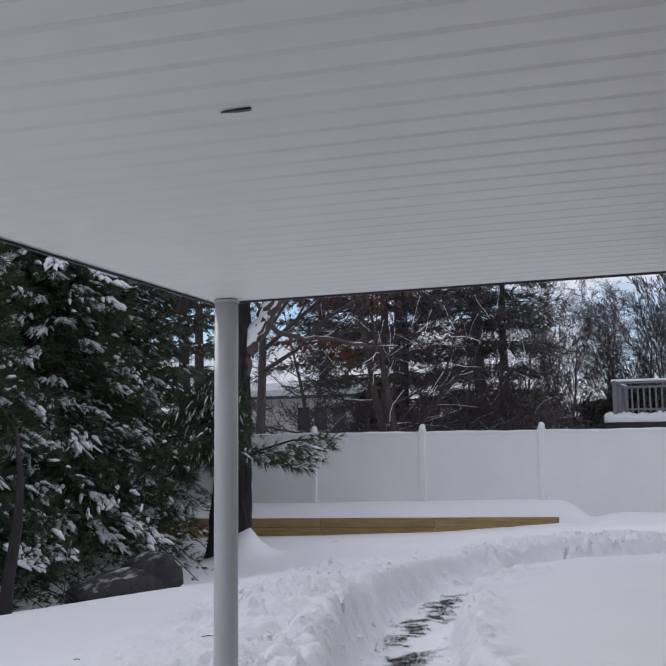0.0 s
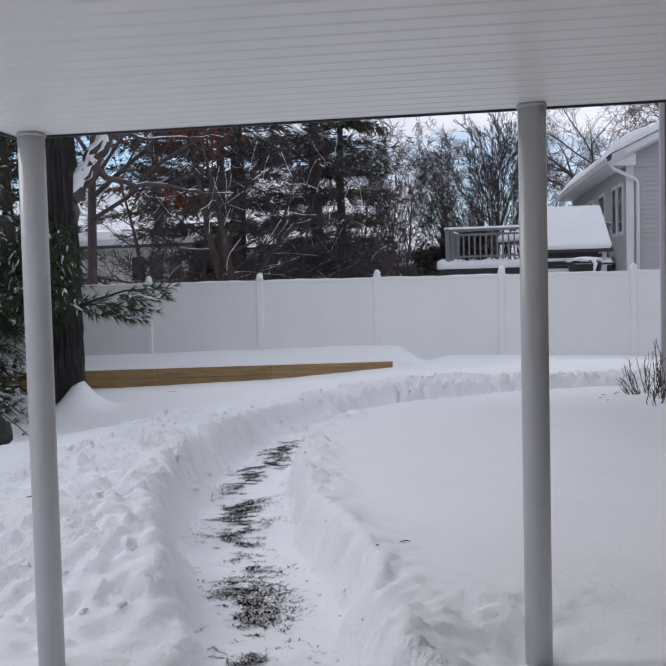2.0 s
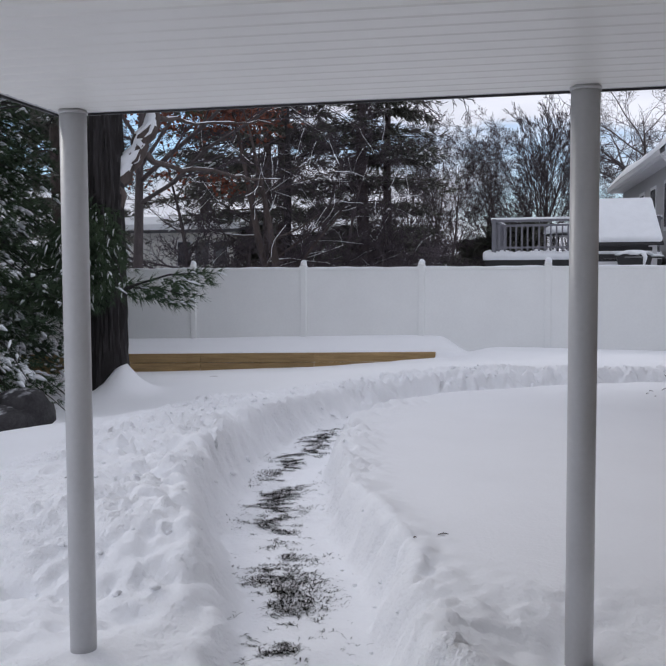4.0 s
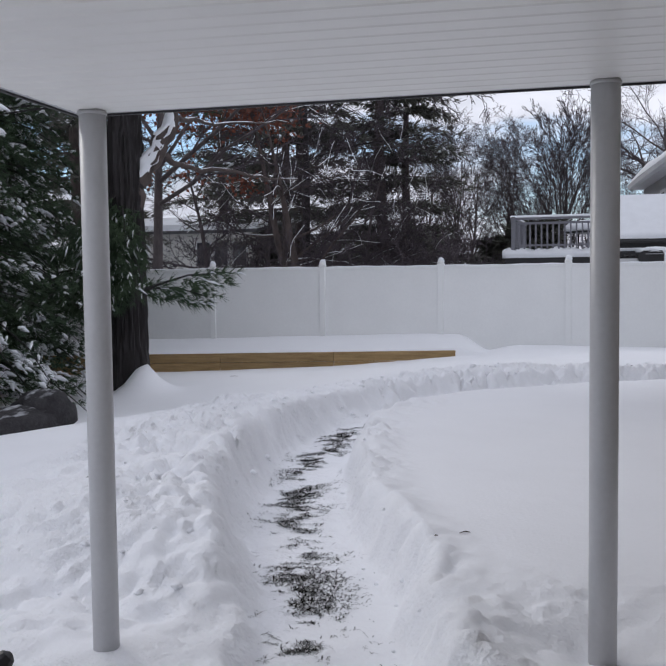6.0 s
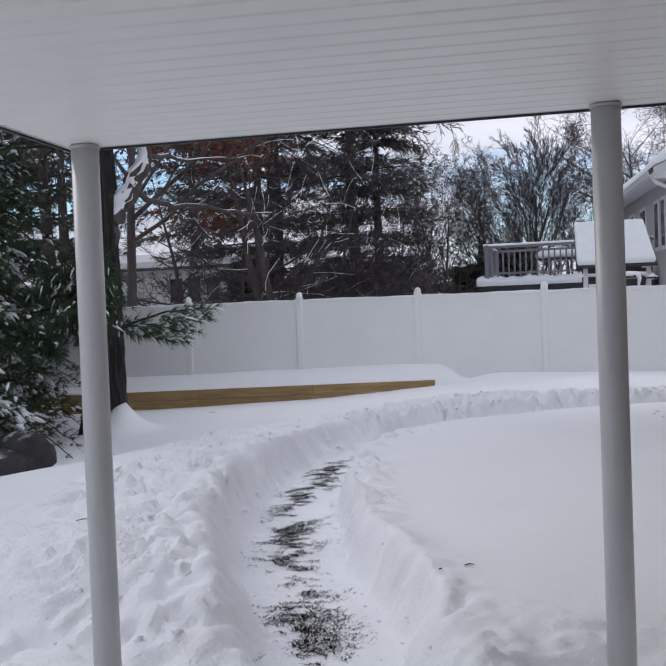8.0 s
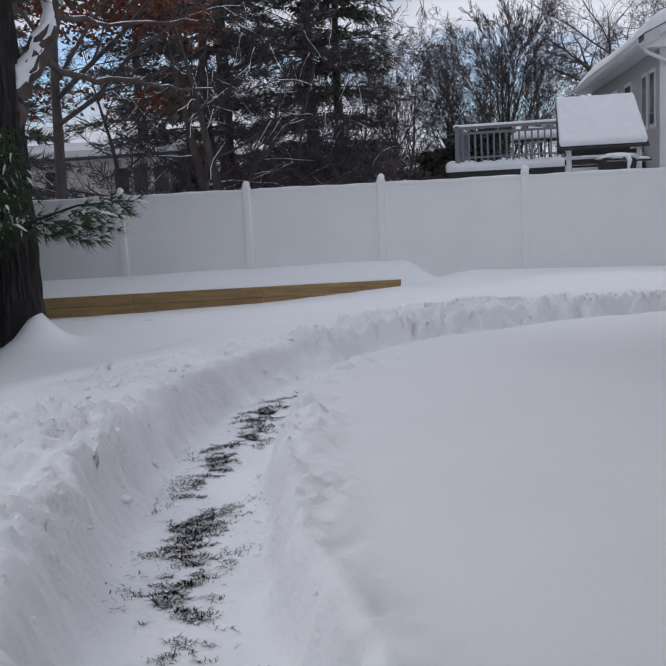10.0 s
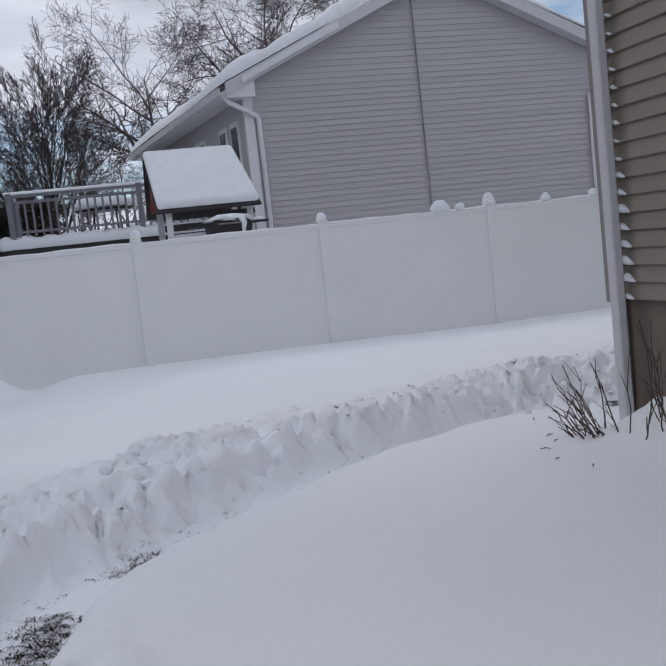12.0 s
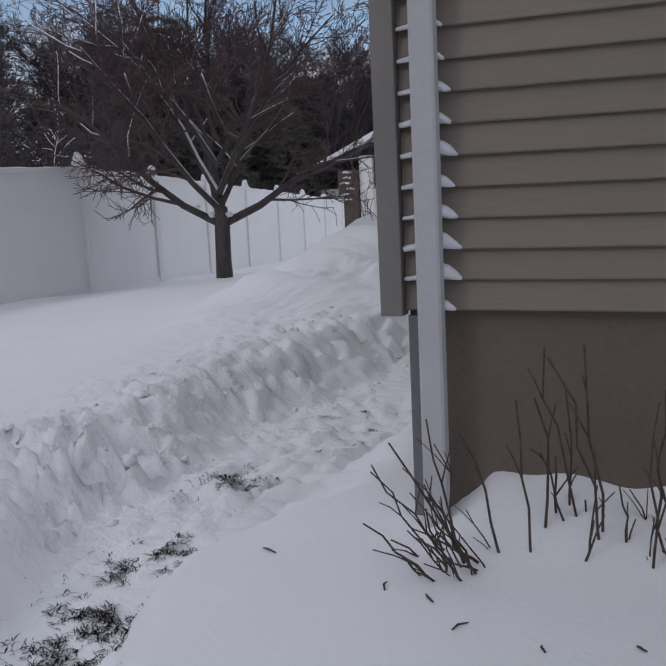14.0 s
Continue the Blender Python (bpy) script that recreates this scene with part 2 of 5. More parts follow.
# ---- mesh helpers ----
class Build:
    """Collects vertices and faces for one mesh."""

    def __init__(self):
        self.v, self.f = [], []

    def quad(self, a, b, c, d):
        k = len(self.v)
        self.v += [tuple(a), tuple(b), tuple(c), tuple(d)]
        self.f.append((k, k + 1, k + 2, k + 3))

    def tri(self, a, b, c):
        k = len(self.v)
        self.v += [tuple(a), tuple(b), tuple(c)]
        self.f.append((k, k + 1, k + 2))

    def box(self, x0, y0, z0, x1, y1, z1, m=None):
        k = len(self.v)
        pts = [(x, y, z) for z in (z0, z1) for y in (y0, y1) for x in (x0, x1)]
        self.v += [tuple(m @ Vector(p)) for p in pts] if m else pts
        for q in ((0, 2, 3, 1), (4, 5, 7, 6), (0, 1, 5, 4), (2, 6, 7, 3), (0, 4, 6, 2), (1, 3, 7, 5)):
            self.f.append(tuple(k + i for i in q))
        return self

    def prism(self, outline, a, b, axis="y"):
        """An outline of pairs drawn out along an axis from a to b."""
        k, n = len(self.v), len(outline)
        for c in (a, b):
            for p, q in outline:
                self.v.append((p, c, q) if axis == "y" else (c, p, q) if axis == "x" else (p, q, c))
        for i in range(n):
            j = (i + 1) % n
            self.f.append((k + i, k + j, k + n + j, k + n + i))
        self.f.append(tuple(k + i for i in reversed(range(n))))
        self.f.append(tuple(k + n + i for i in range(n)))
        return self

    def tube(self, pts, radii, sides=6, cap=True):
        pts = [Vector(p) for p in pts]
        k, n = len(self.v), len(pts)
        side = None
        for i, p in enumerate(pts):
            d = (pts[min(i + 1, n - 1)] - pts[max(i - 1, 0)])
            if d.length < 1e-9:
                d = Vector((0, 0, 1))
            d.normalize()
            if side is None:
                side = d.orthogonal().normalized()
            side = side - d * side.dot(d)
            side = side.normalized() if side.length > 1e-6 else d.orthogonal().normalized()
            up = d.cross(side)
            for s in range(sides):
                a = 2 * math.pi * s / sides
                self.v.append(tuple(p + (side * math.cos(a) + up * math.sin(a)) * radii[i]))
        for i in range(n - 1):
            for s in range(sides):
                e = (s + 1) % sides
                self.f.append((k + i * sides + s, k + i * sides + e, k + (i + 1) * sides + e, k + (i + 1) * sides + s))
        if cap:
            self.f.append(tuple(k + s for s in reversed(range(sides))))
            self.f.append(tuple(k + (n - 1) * sides + s for s in range(sides)))
        return self

    def blob(self, c, rx, ry, rz, rng, rough=0.25, rings=5, sides=8, flat=-0.35):
        """A lumpy mound: an uneven ball whose underside is flattened."""
        k = len(self.v)
        for i in range(rings + 1):
            th = math.pi * i / rings
            for s in range(sides):
                a = 2 * math.pi * s / sides
                r = 1 + rough * (rng.random() - 0.5) * 2 * math.sin(th)
                z = max(math.cos(th), flat) * r
                self.v.append((c[0] + rx * r * math.sin(th) * math.cos(a), c[1] + ry * r * math.sin(th) * math.sin(a), c[2] + rz * z))
        for i in range(rings):
            for s in range(sides):
                e = (s + 1) % sides
                self.f.append((k + i * sides + s, k + (i + 1) * sides + s, k + (i + 1) * sides + e, k + i * sides + e))
        return self

    def mesh(self, name, mat, smooth=False):
        me = bpy.data.meshes.new(name)
        me.from_pydata(self.v, [], self.f)
        me.materials.append(mat)
        if smooth:
            me.polygons.foreach_set("use_smooth", [True] * len(me.polygons))
        me.update()
        return me


def part(name, b, mat, parent=None, label="", smooth=False):
    """Links what was built as ONE mesh object under a thing or a part."""
    ob = new(name, b.mesh(name, mat, smooth) if isinstance(b, Build) else b)
    if parent:
        ob.parent = parent
    if label:
        ob["label"] = label
    return ob


def thing(name, label, category, at=(0, 0, 0), group="", kind=""):
    ob = new(name)
    ob.location = at
    ob.empty_display_size = 0.2
    return tagged(ob, label, category, group, kind)


def bevel(ob, width=0.006, segments=2):
    md = ob.modifiers.new("bevel", "BEVEL")
    md.width, md.segments, md.limit_method = width, segments, "ANGLE"
    return ob


# ---- noise on arrays ----
def hash2(ix, iy, seed):
    h = (ix.astype(np.int64) * 374761393 + iy.astype(np.int64) * 668265263 + seed * 1442695041) & 0x7FFFFFFF
    h = ((h ^ (h >> 13)) * 1274126177) & 0x7FFFFFFF
    return ((h ^ (h >> 16)) & 0xFFFF) / 65535.0


def vnoise(x, y, seed=0):
    ix, iy = np.floor(x), np.floor(y)
    fx, fy = x - ix, y - iy
    fx, fy = fx * fx * fx * (fx * (fx * 6 - 15) + 10), fy * fy * fy * (fy * (fy * 6 - 15) + 10)
    a, b = hash2(ix, iy, seed), hash2(ix + 1, iy, seed)
    c, d = hash2(ix, iy + 1, seed), hash2(ix + 1, iy + 1, seed)
    return (a + (b - a) * fx) * (1 - fy) + (c + (d - c) * fx) * fy


def fbm(x, y, octaves=4, seed=0):
    out, amp = 0, 0.5
    for k in range(octaves):
        out = out + amp * (vnoise(x * 2**k + 17.3 * k, y * 2**k - 9.1 * k, seed + k) * 2 - 1)
        amp *= 0.5
    return out


def chunks(x, y, size, seed):
    """Rounded lumps: height by the distance to the nearest scattered centre."""
    u, v = x / size, y / size
    ix, iy = np.floor(u), np.floor(v)
    best = np.full(np.shape(x), 9.0)
    high = np.zeros(np.shape(x))
    for dx in (-1, 0, 1):
        for dy in (-1, 0, 1):
            cx, cy = ix + dx, iy + dy
            px, py = cx + hash2(cx, cy, seed), cy + hash2(cx, cy, seed + 7)
            r = np.hypot(u - px, v - py)
            near = r < best
            best = np.where(near, r, best)
            high = np.where(near, hash2(cx, cy, seed + 13), high)
    return np.sqrt(np.clip(1 - best**2, 0, 1)) * (0.25 + 0.75 * high)


def crumble(x, y):
    """Broken, clodded snow: round lumps of several sizes with creases between them; about -0.6 to 1."""
    x, y = x + 0.06 * fbm(x * 4, y * 4, 2, 201), y + 0.06 * fbm(x * 4, y * 4, 2, 207)
    out = 0.55 * fbm(x * 2.3, y * 2.3, 2, 31)
    for freq, amp, seed in ((4.3, 0.26, 211), (8.2, 0.40, 223), (13.0, 0.46, 227), (19.0, 0.34, 233)):
        a = 0.9 * freq % 1.57
        u, v = x * math.cos(a) - y * math.sin(a), x * math.sin(a) + y * math.cos(a)
        out = out + amp * (np.sqrt((2 * vnoise(u * freq, v * freq, seed) - 1) ** 2 + 0.03) * 1.7 - 0.6)
    return 0.7 * np.tanh(out / 0.7)


def smooth(a, b, x):
    t = np.clip((x - a) / (b - a), 0, 1)
    return t * t * (3 - 2 * t)


# ---- ground ----
# Centre line of the shovelled path, from the porch to the house corner and on.
TRENCH = np.array([(4.3, -9.0), (4.2, -4.6), (3.75, -3.2), (3.35, -2.0), (2.9, -0.9), (2.58, 0.4), (2.36, 1.6), (2.44, 2.5), (2.78, 3.4),
                   (3.17, 4.08), (3.97, 4.68), (4.4, 5.02), (4.92, 5.31), (5.5, 5.56), (6.4, 5.66), (7.3, 5.66), (8.5, 5.5), (10.0, 5.2), (13.0, 4.6)])


def along(points, step=0.1):
    """The line drawn through the points, rounded, at even steps."""
    out = []
    n = len(points)
    for i in range(n - 1):
        p0, p1, p2, p3 = points[max(i - 1, 0)], points[i], points[i + 1], points[min(i + 2, n - 1)]
        m = max(2, int(np.hypot(*(p2 - p1)) / step))
        for k in range(m):
            t = k / m
            out.append(0.5 * (2 * p1 + (p2 - p0) * t + (2 * p0 - 5 * p1 + 4 * p2 - p3) * t**2 + (3 * p1 - p0 - 3 * p2 + p3) * t**3))
    out.append(points[-1])
    return np.array(out)


LINE = along(TRENCH)


def trench_offset(x, y):
    """Signed distance to the path's centre line; positive on its outer side (left when walking out)."""
    best, sign = np.full(np.shape(x), 99.0), np.ones(np.shape(x))
    for i in range(len(LINE) - 1):
        (ax, ay), (bx, by) = LINE[i], LINE[i + 1]
        dx, dy = bx - ax, by - ay
        t = np.clip(((x - ax) * dx + (y - ay) * dy) / (dx * dx + dy * dy), 0, 1)
        d = np.hypot(x - ax - t * dx, y - ay - t * dy)
        s = np.sign(dx * (y - ay) - dy * (x - ax))
        near = d < best
        best, sign = np.where(near, d, best), np.where(near, s, sign)
    return best * sign


def snow_height(x, y):
    x, y = np.asarray(x, float), np.asarray(y, float)
    base = 0.29 - 0.045 * np.clip(2.0 - x, 0, 6.5)
    # the lawn breaks off and falls towards the evergreens
    beyond = -0.897 * (x + 0.64) + 0.44 * y
    base = base - 0.155 * (np.clip(beyond, 0.12, 3.4) - 0.12 + 0.12 * smooth(-0.12, 0.12, beyond) - 0.06)
    base = base - 0.13 * smooth(5.5, 11, y) * smooth(1.5, 4, x)
    front = -0.205 + 0.085 * np.clip(x + 0.4, 0, 2.4) + 0.05 * np.clip(x + 0.4, -6, 0)
    lee = smooth(6.0, 10.4, y) * smooth(3.0, 2.0, x)
    base = base * (1 - lee) + front * lee
    # bank behind the retaining timber, then up to the fence
    bank = 0.0 + 0.025 * (np.clip(x, -9, 2) + 4) + 0.26 * smooth(11.25, 12.0, y) * smooth(5, 1, x)
    behind = smooth(11.16, 11.24, y) * smooth(2.7, 1.9, x)
    base = base * (1 - behind) + bank * behind
    right = smooth(2.0, 3.2, x) * smooth(10.2, 11.6, y)
    base = base * (1 - right) + (0.17 - 0.012 * np.clip(x - 4, 0, 10)) * right
    base = base + 0.06 * np.exp(-(((x - 2.6) / 0.9) ** 2 + ((y - 11.5) / 0.5) ** 2))
    base = base - 0.055 * np.clip(x - 13, 0, 14) * smooth(8, 12, y)
    base = base + 0.035 * fbm(x * 0.35, y * 0.35, 3, 3) + 0.008 * fbm(x * 2.2, y * 2.2, 3, 5)
    # drift against the house corner and the shrub
    base = base + (0.17 + 0.05 * fbm(x * 5, y * 5, 2, 71)) * np.exp(-((x - 6.28) / 0.30) ** 2) * smooth(4.66, 4.42, y)
    # mound round the foot of the pine
    r = np.hypot(x + 2.74, (y - 7.75) * 0.8)
    base = base + 0.62 * np.exp(-(r / 0.30) ** 1.25)
    # the shovelled path
    d = trench_offset(x, y)
    north = smooth(1.5, 4.0, y)
    wob = 0.07 * fbm(x * 1.5, y * 1.5, 2, 11) + 0.05 * fbm(x * 5.5, y * 5.5, 3, 12) * smooth(0.1, 0.4, d)
    d2 = d + wob
    lump = crumble(x, y) * (0.4 + 0.8 * smooth(-0.15, 0.35, fbm(x * 1.1, y * 1.1, 3, 333))) * (1 - 0.5 * smooth(-1.0, -2.4, y))
    width = (2.1 + 0.6 * fbm(x * 0.8, y * 0.8, 2, 61)) * (1 - 0.28 * north)
    left = smooth(0.26, 0.46, d2) * smooth(width, width * (0.5 + 0.15 * north), d2)
    righty = smooth(-0.24, -0.40, d2) * smooth(-0.85, -0.45, d2) * (1 - north)
    base = base + left * (0.10 - 0.05 * north + (0.15 - 0.01 * north) * lump) + righty * (0.02 + 0.16 * lump)
    # the bank thrown up beyond the house corner
    bank2 = np.exp(-((y - 6.8 - 0.2 * np.clip(x - 8, 0, 8)) / 0.85) ** 2) * smooth(5.4, 11.0, x) * smooth(24, 18, x) * (1 + 0.2 * np.clip(x - 9.0, 0, 7))
    base = base + bank2 * (0.22 + 0.07 * lump + 0.12 * fbm(x * 1.3, y * 1.3, 2, 77))
    # heap where the snow was thrown in front of the porch
    heap = np.exp(-((x - 5.0) / 0.85) ** 2 - ((y + 2.75) / 0.33) ** 2)
    base = base + heap * (-0.03 + 0.12 * lump) * smooth(0.3, 0.5, np.abs(d2))
    east = smooth(5.0, 6.8, x)
    floor = 0.012 + 0.075 * north + east * (0.03 + 0.05 * lump) + 0.022 * fbm(x * 3.1, y * 3.1, 4, 41) + 0.02 * np.clip(lump, 0, 1)
    half = np.where(d2 > 0, np.abs(d2) * (1 - 0.42 * east), np.abs(d2) * (1 + 0.6 * north) * (1 - 0.6 * smooth(5.3, 6.5, x)) * (1 - 0.2 * smooth(0.5, -1.5, y)))
    cut = smooth(0.45 + 0.07 * north * smooth(0, 0.1, d2), 0.2 + 0.1 * (1 - north) * smooth(0, -0.1, d2), half + 0.05 * fbm(x * 4, y * 4, 2, 17))
    base = base * (1 - cut) + floor * cut
    base = base + (0.055 + 0.045 * north) * lump * 4 * cut * (1 - cut) * smooth(0, 0.2, d2)
    low = smooth(-2.0, -2.9, y) * smooth(4.4, 3.6, x)
    base = base - low * np.clip(base - (0.12 + 0.12 * lump), 0, 1)
    # under the porch the ground is flattened to zero, below the slab
    porch = smooth(-3.35, -3.8, y) * smooth(2.6, 3.1, x)
    base = base * (1 - porch) + 0.0 * porch
    # snow banked round the feet of the two columns
    for cx, cy, foot in ((4.785, -2.97, 0.19), (2.99, -3.25, 0.16)):
        near = np.exp(-(((x - cx) / 0.28) ** 2 + ((y - cy) / 0.28) ** 2))
        base = base * (1 - near) + (foot + 0.05 * lump) * near
    return base


def graded(lo, hi, dense_lo, dense_hi, fine, coarse, far):
    """Grid lines: fine in the middle, coarser out to lo and hi, then ever wider out to far."""
    a = list(np.arange(dense_lo, dense_hi, fine))
    left, x = [], dense_lo
    while x > lo:
        x -= coarse
        left.append(x)
    step = coarse
    while x > -far:
        step *= 1.35
        x -= step
        left.append(x)
    right, x = [], a[-1]
    while x < hi:
        x += coarse
        right.append(x)
    step = coarse
    while x < far:
        step *= 1.35
        x += step
        right.append(x)
    return np.array(left[::-1] + a + right)


gx = graded(-8, 15, -0.6, 9.6, 0.029, 0.16, 900)
gy = graded(-5, 13, -3.4, 7.4, 0.028, 0.14, 900)
gy = np.union1d(gy, [11.0, 11.06, 11.12, 11.15, 11.165, 11.2, 11.245, 11.3])
GX, GY = np.meshgrid(gx, gy)
GZ = snow_height(GX, GY)
# lumps stand out of the steep faces sideways as well
ny_, nx_ = np.gradient(GZ, gy, gx)
steep = 1 / np.sqrt(1 + nx_**2 + ny_**2)
knob = 0.012 * smooth(9.0, 8.5, GY) * smooth(0.93, 0.7, steep) * (fbm(GX * 7 + GZ * 9, GY * 7 - GZ * 8, 3, 301) + 0.5 * fbm(GX * 16 - GZ * 17, GY * 16 + GZ * 15, 2, 307)) * 2
GX, GY, GZ = GX - nx_ * steep * knob, GY - ny_ * steep * knob, GZ + steep * knob
me = bpy.data.meshes.new("ground")
nx, ny = len(gx), len(gy)
idx = np.arange(nx * ny).reshape(ny, nx)
faces = np.stack([idx[:-1, :-1], idx[:-1, 1:], idx[1:, 1:], idx[1:, :-1]], -1).reshape(-1, 4)
me.from_pydata(np.stack([GX, GY, GZ], -1).reshape(-1, 3).tolist(), [], faces.tolist())
me.materials.append(SNOW_GROUND)
me.polygons.foreach_set("use_smooth", [True] * len(me.polygons))
off_g = trench_offset(GX, GY)
churned = smooth(2.4, 1.5, off_g) * smooth(-0.75 + 0.5 * smooth(-0.5, 1.5, GY), -0.5 + 0.4 * smooth(-0.5, 1.5, GY), off_g) * smooth(9, 8, GX) * (1 - 0.45 * smooth(1.5, 4, GY)) * (0.35 + 0.65 * smooth(-0.2, 0.3, fbm(GX * 1.7, GY * 1.7, 3, 88)))
churned = np.maximum(churned, 0.4 * np.exp(-((GX - 5.0) / 1.1) ** 2 - ((GY + 2.75) / 0.45) ** 2))
me.attributes.new("churn", "FLOAT", "POINT").data.foreach_set("value", churned.ravel().astype(np.float32))
tagged(new("ground", me), "deep fresh white snow with a shovelled path", "snow", kind="structure")

# ---- porch roof over the camera ----
# The roof slopes down from the house to its free corner and stands a little askew to the fence.
RX0, RX1, RY0, RY1, RZ = 0.0, 3.7, -6.4, 0.0, 0.0
ROOF = Matrix.Translation((2.92, -3.20, 2.158)) @ Matrix.Rotation(radians(9), 4, "Z") @ Matrix.Rotation(radians(-1.2), 4, "Y")


def askew(b):
    """Slants the free side of the roof, which is not square to its front."""
    b.v = [(x + 0.09 * y, y, z) if x < 0.001 else (x, y, z) for x, y, z in b.v]
    return b


def under_roof(x, y):
    """The height of the porch ceiling over a place."""
    n = ROOF.to_3x3() @ Vector((0, 0, 1))
    return ROOF.translation.z - (n.x * (x - ROOF.translation.x) + n.y * (y - ROOF.translation.y)) / n.z


b = Build()
y, pitch = RY1 - 0.02, 0.0935
prof = []
while y > RY0:
    prof += [(y, 0.0), (y - pitch + 0.024, 0.0012), (y - pitch + 0.013, 0.0055), (y - pitch + 0.0095, 0.0095), (y - pitch + 0.0055, 0.0095)]
    y -= pitch
for (ya, za), (yb, zb) in zip(prof, prof[1:]):
    b.quad((RX0, ya, RZ + za), (RX1, ya, RZ + za), (RX1, yb, RZ + zb), (RX0, yb, RZ + zb))
b.box(RX0, RY0, RZ + 0.03, RX1, RY1, RZ + 0.14)
ceil_ob = part("ceiling", askew(b), SOFFIT)
ceil_ob.matrix_basis = ROOF
tagged(ceil_ob, "grooved off-white vinyl soffit ceiling of the porch", "ceiling", kind="structure")
porch = thing("porch_roof", "flat porch roof edged with thin dark metal trim", "roof", kind="structure")
porch.matrix_basis = ROOF
part("fascia", Build().box(RX0 - 0.03, RY1 + 0.001, RZ + 0.006, RX1, RY1 + 0.03, RZ + 0.2), ALUM, porch)
part("drip_edge", Build().box(RX0 - 0.035, RY1 + 0.03, RZ - 0.002, RX1, RY1 + 0.038, RZ + 0.05), DARK_EDGE, porch, "dark metal drip edge")
part("fascia", askew(Build().box(RX0 - 0.03, RY0, RZ + 0.006, RX0 - 0.001, RY1, RZ + 0.2)), ALUM, porch)
part("drip_edge", askew(Build().box(RX0 - 0.038, RY0, RZ - 0.002, RX0 - 0.03, RY1 + 0.03, RZ + 0.05)), DARK_EDGE, porch, "dark metal drip edge")
b = Build()
b.box(RX0 - 0.02, RY0, RZ + 0.2, RX1, RY1 + 0.03, RZ + 0.26)
part("roof_deck", askew(b), SHINGLE, porch)
part("roof_snow", askew(Build().box(RX0 + 0.0, RY0, RZ + 0.262, RX1, RY1, RZ + 0.5)), SNOW_SOFT, porch, "thick snow on the roof")
# out of view; its paleness serves as a reflector for the ceiling
slab = part("porch_floor", Build().box(2.7, -9.6, -0.12, 6.2, -3.1, 0.02), SLAB)
tagged(slab, "concrete porch slab, lightened to bounce light onto the ceiling", "floor", kind="structure")


def porch_column(x, y):
    c = thing("porch_column", "round white-painted metal porch column", "column", (x, y, 0.0), group="porch columns")
    n, top = 40, under_roof(x, y)
    part("shaft", Build().tube([(0, 0, -0.25), (0, 0, top + 0.004)], [0.049, 0.049], n), COLUMN, c)
    part("cap_plate", Build().tube([(0, 0, top - 0.014), (0, 0, top - 0.003)], [0.053, 0.053], n), COLUMN, c)
    part("base_collar", Build().tube([(0, 0, -0.2), (0, 0, -0.17)], [0.058, 0.055], n), COLUMN, c)
    for o in c.children:
        me = o.data
        me.polygons.foreach_set("use_smooth", [len(p.vertices) == 4 for p in me.polygons])
    return c


porch_column(2.99, -3.25)
porch_column(4.785, -2.97)


# ---- fence ----
FENCE_Y = 12.0
POSTS = [-0.88 + 2.445 * i for i in range(-7, 6)]


def fence_post(fence, x, y, z0, top):
    w = 0.06
    b = Build().box(x - w, y - w, z0 - 0.3, x + w, y + w, top)
    post = bevel(part("post", b, VINYL, fence), 0.008)
    b = Build().box(x - w - 0.012, y - w - 0.012, top, x + w + 0.012, y + w + 0.012, top + 0.02)
    b.tube([(x, y, top + 0.02), (x, y, top + 0.045), (x, y, top + 0.075), (x, y, top + 0.105), (x, y, top + 0.13)], [0.066, 0.07, 0.058, 0.034, 0.006], 12)
    part("cap", b, VINYL, post)
    rng = random.Random(round(x * 100))
    c = (x + 0.008 * rng.random(), y, top + 0.06 + 0.01 * rng.random())
    part("snow_cap", Build().blob(c, 0.062 + 0.008 * rng.random(), 0.062, 0.07 + 0.02 * rng.random(), rng, 0.14, 7, 10, -0.3), SNOW_SOFT, post, "snow on the cap", smooth=True)


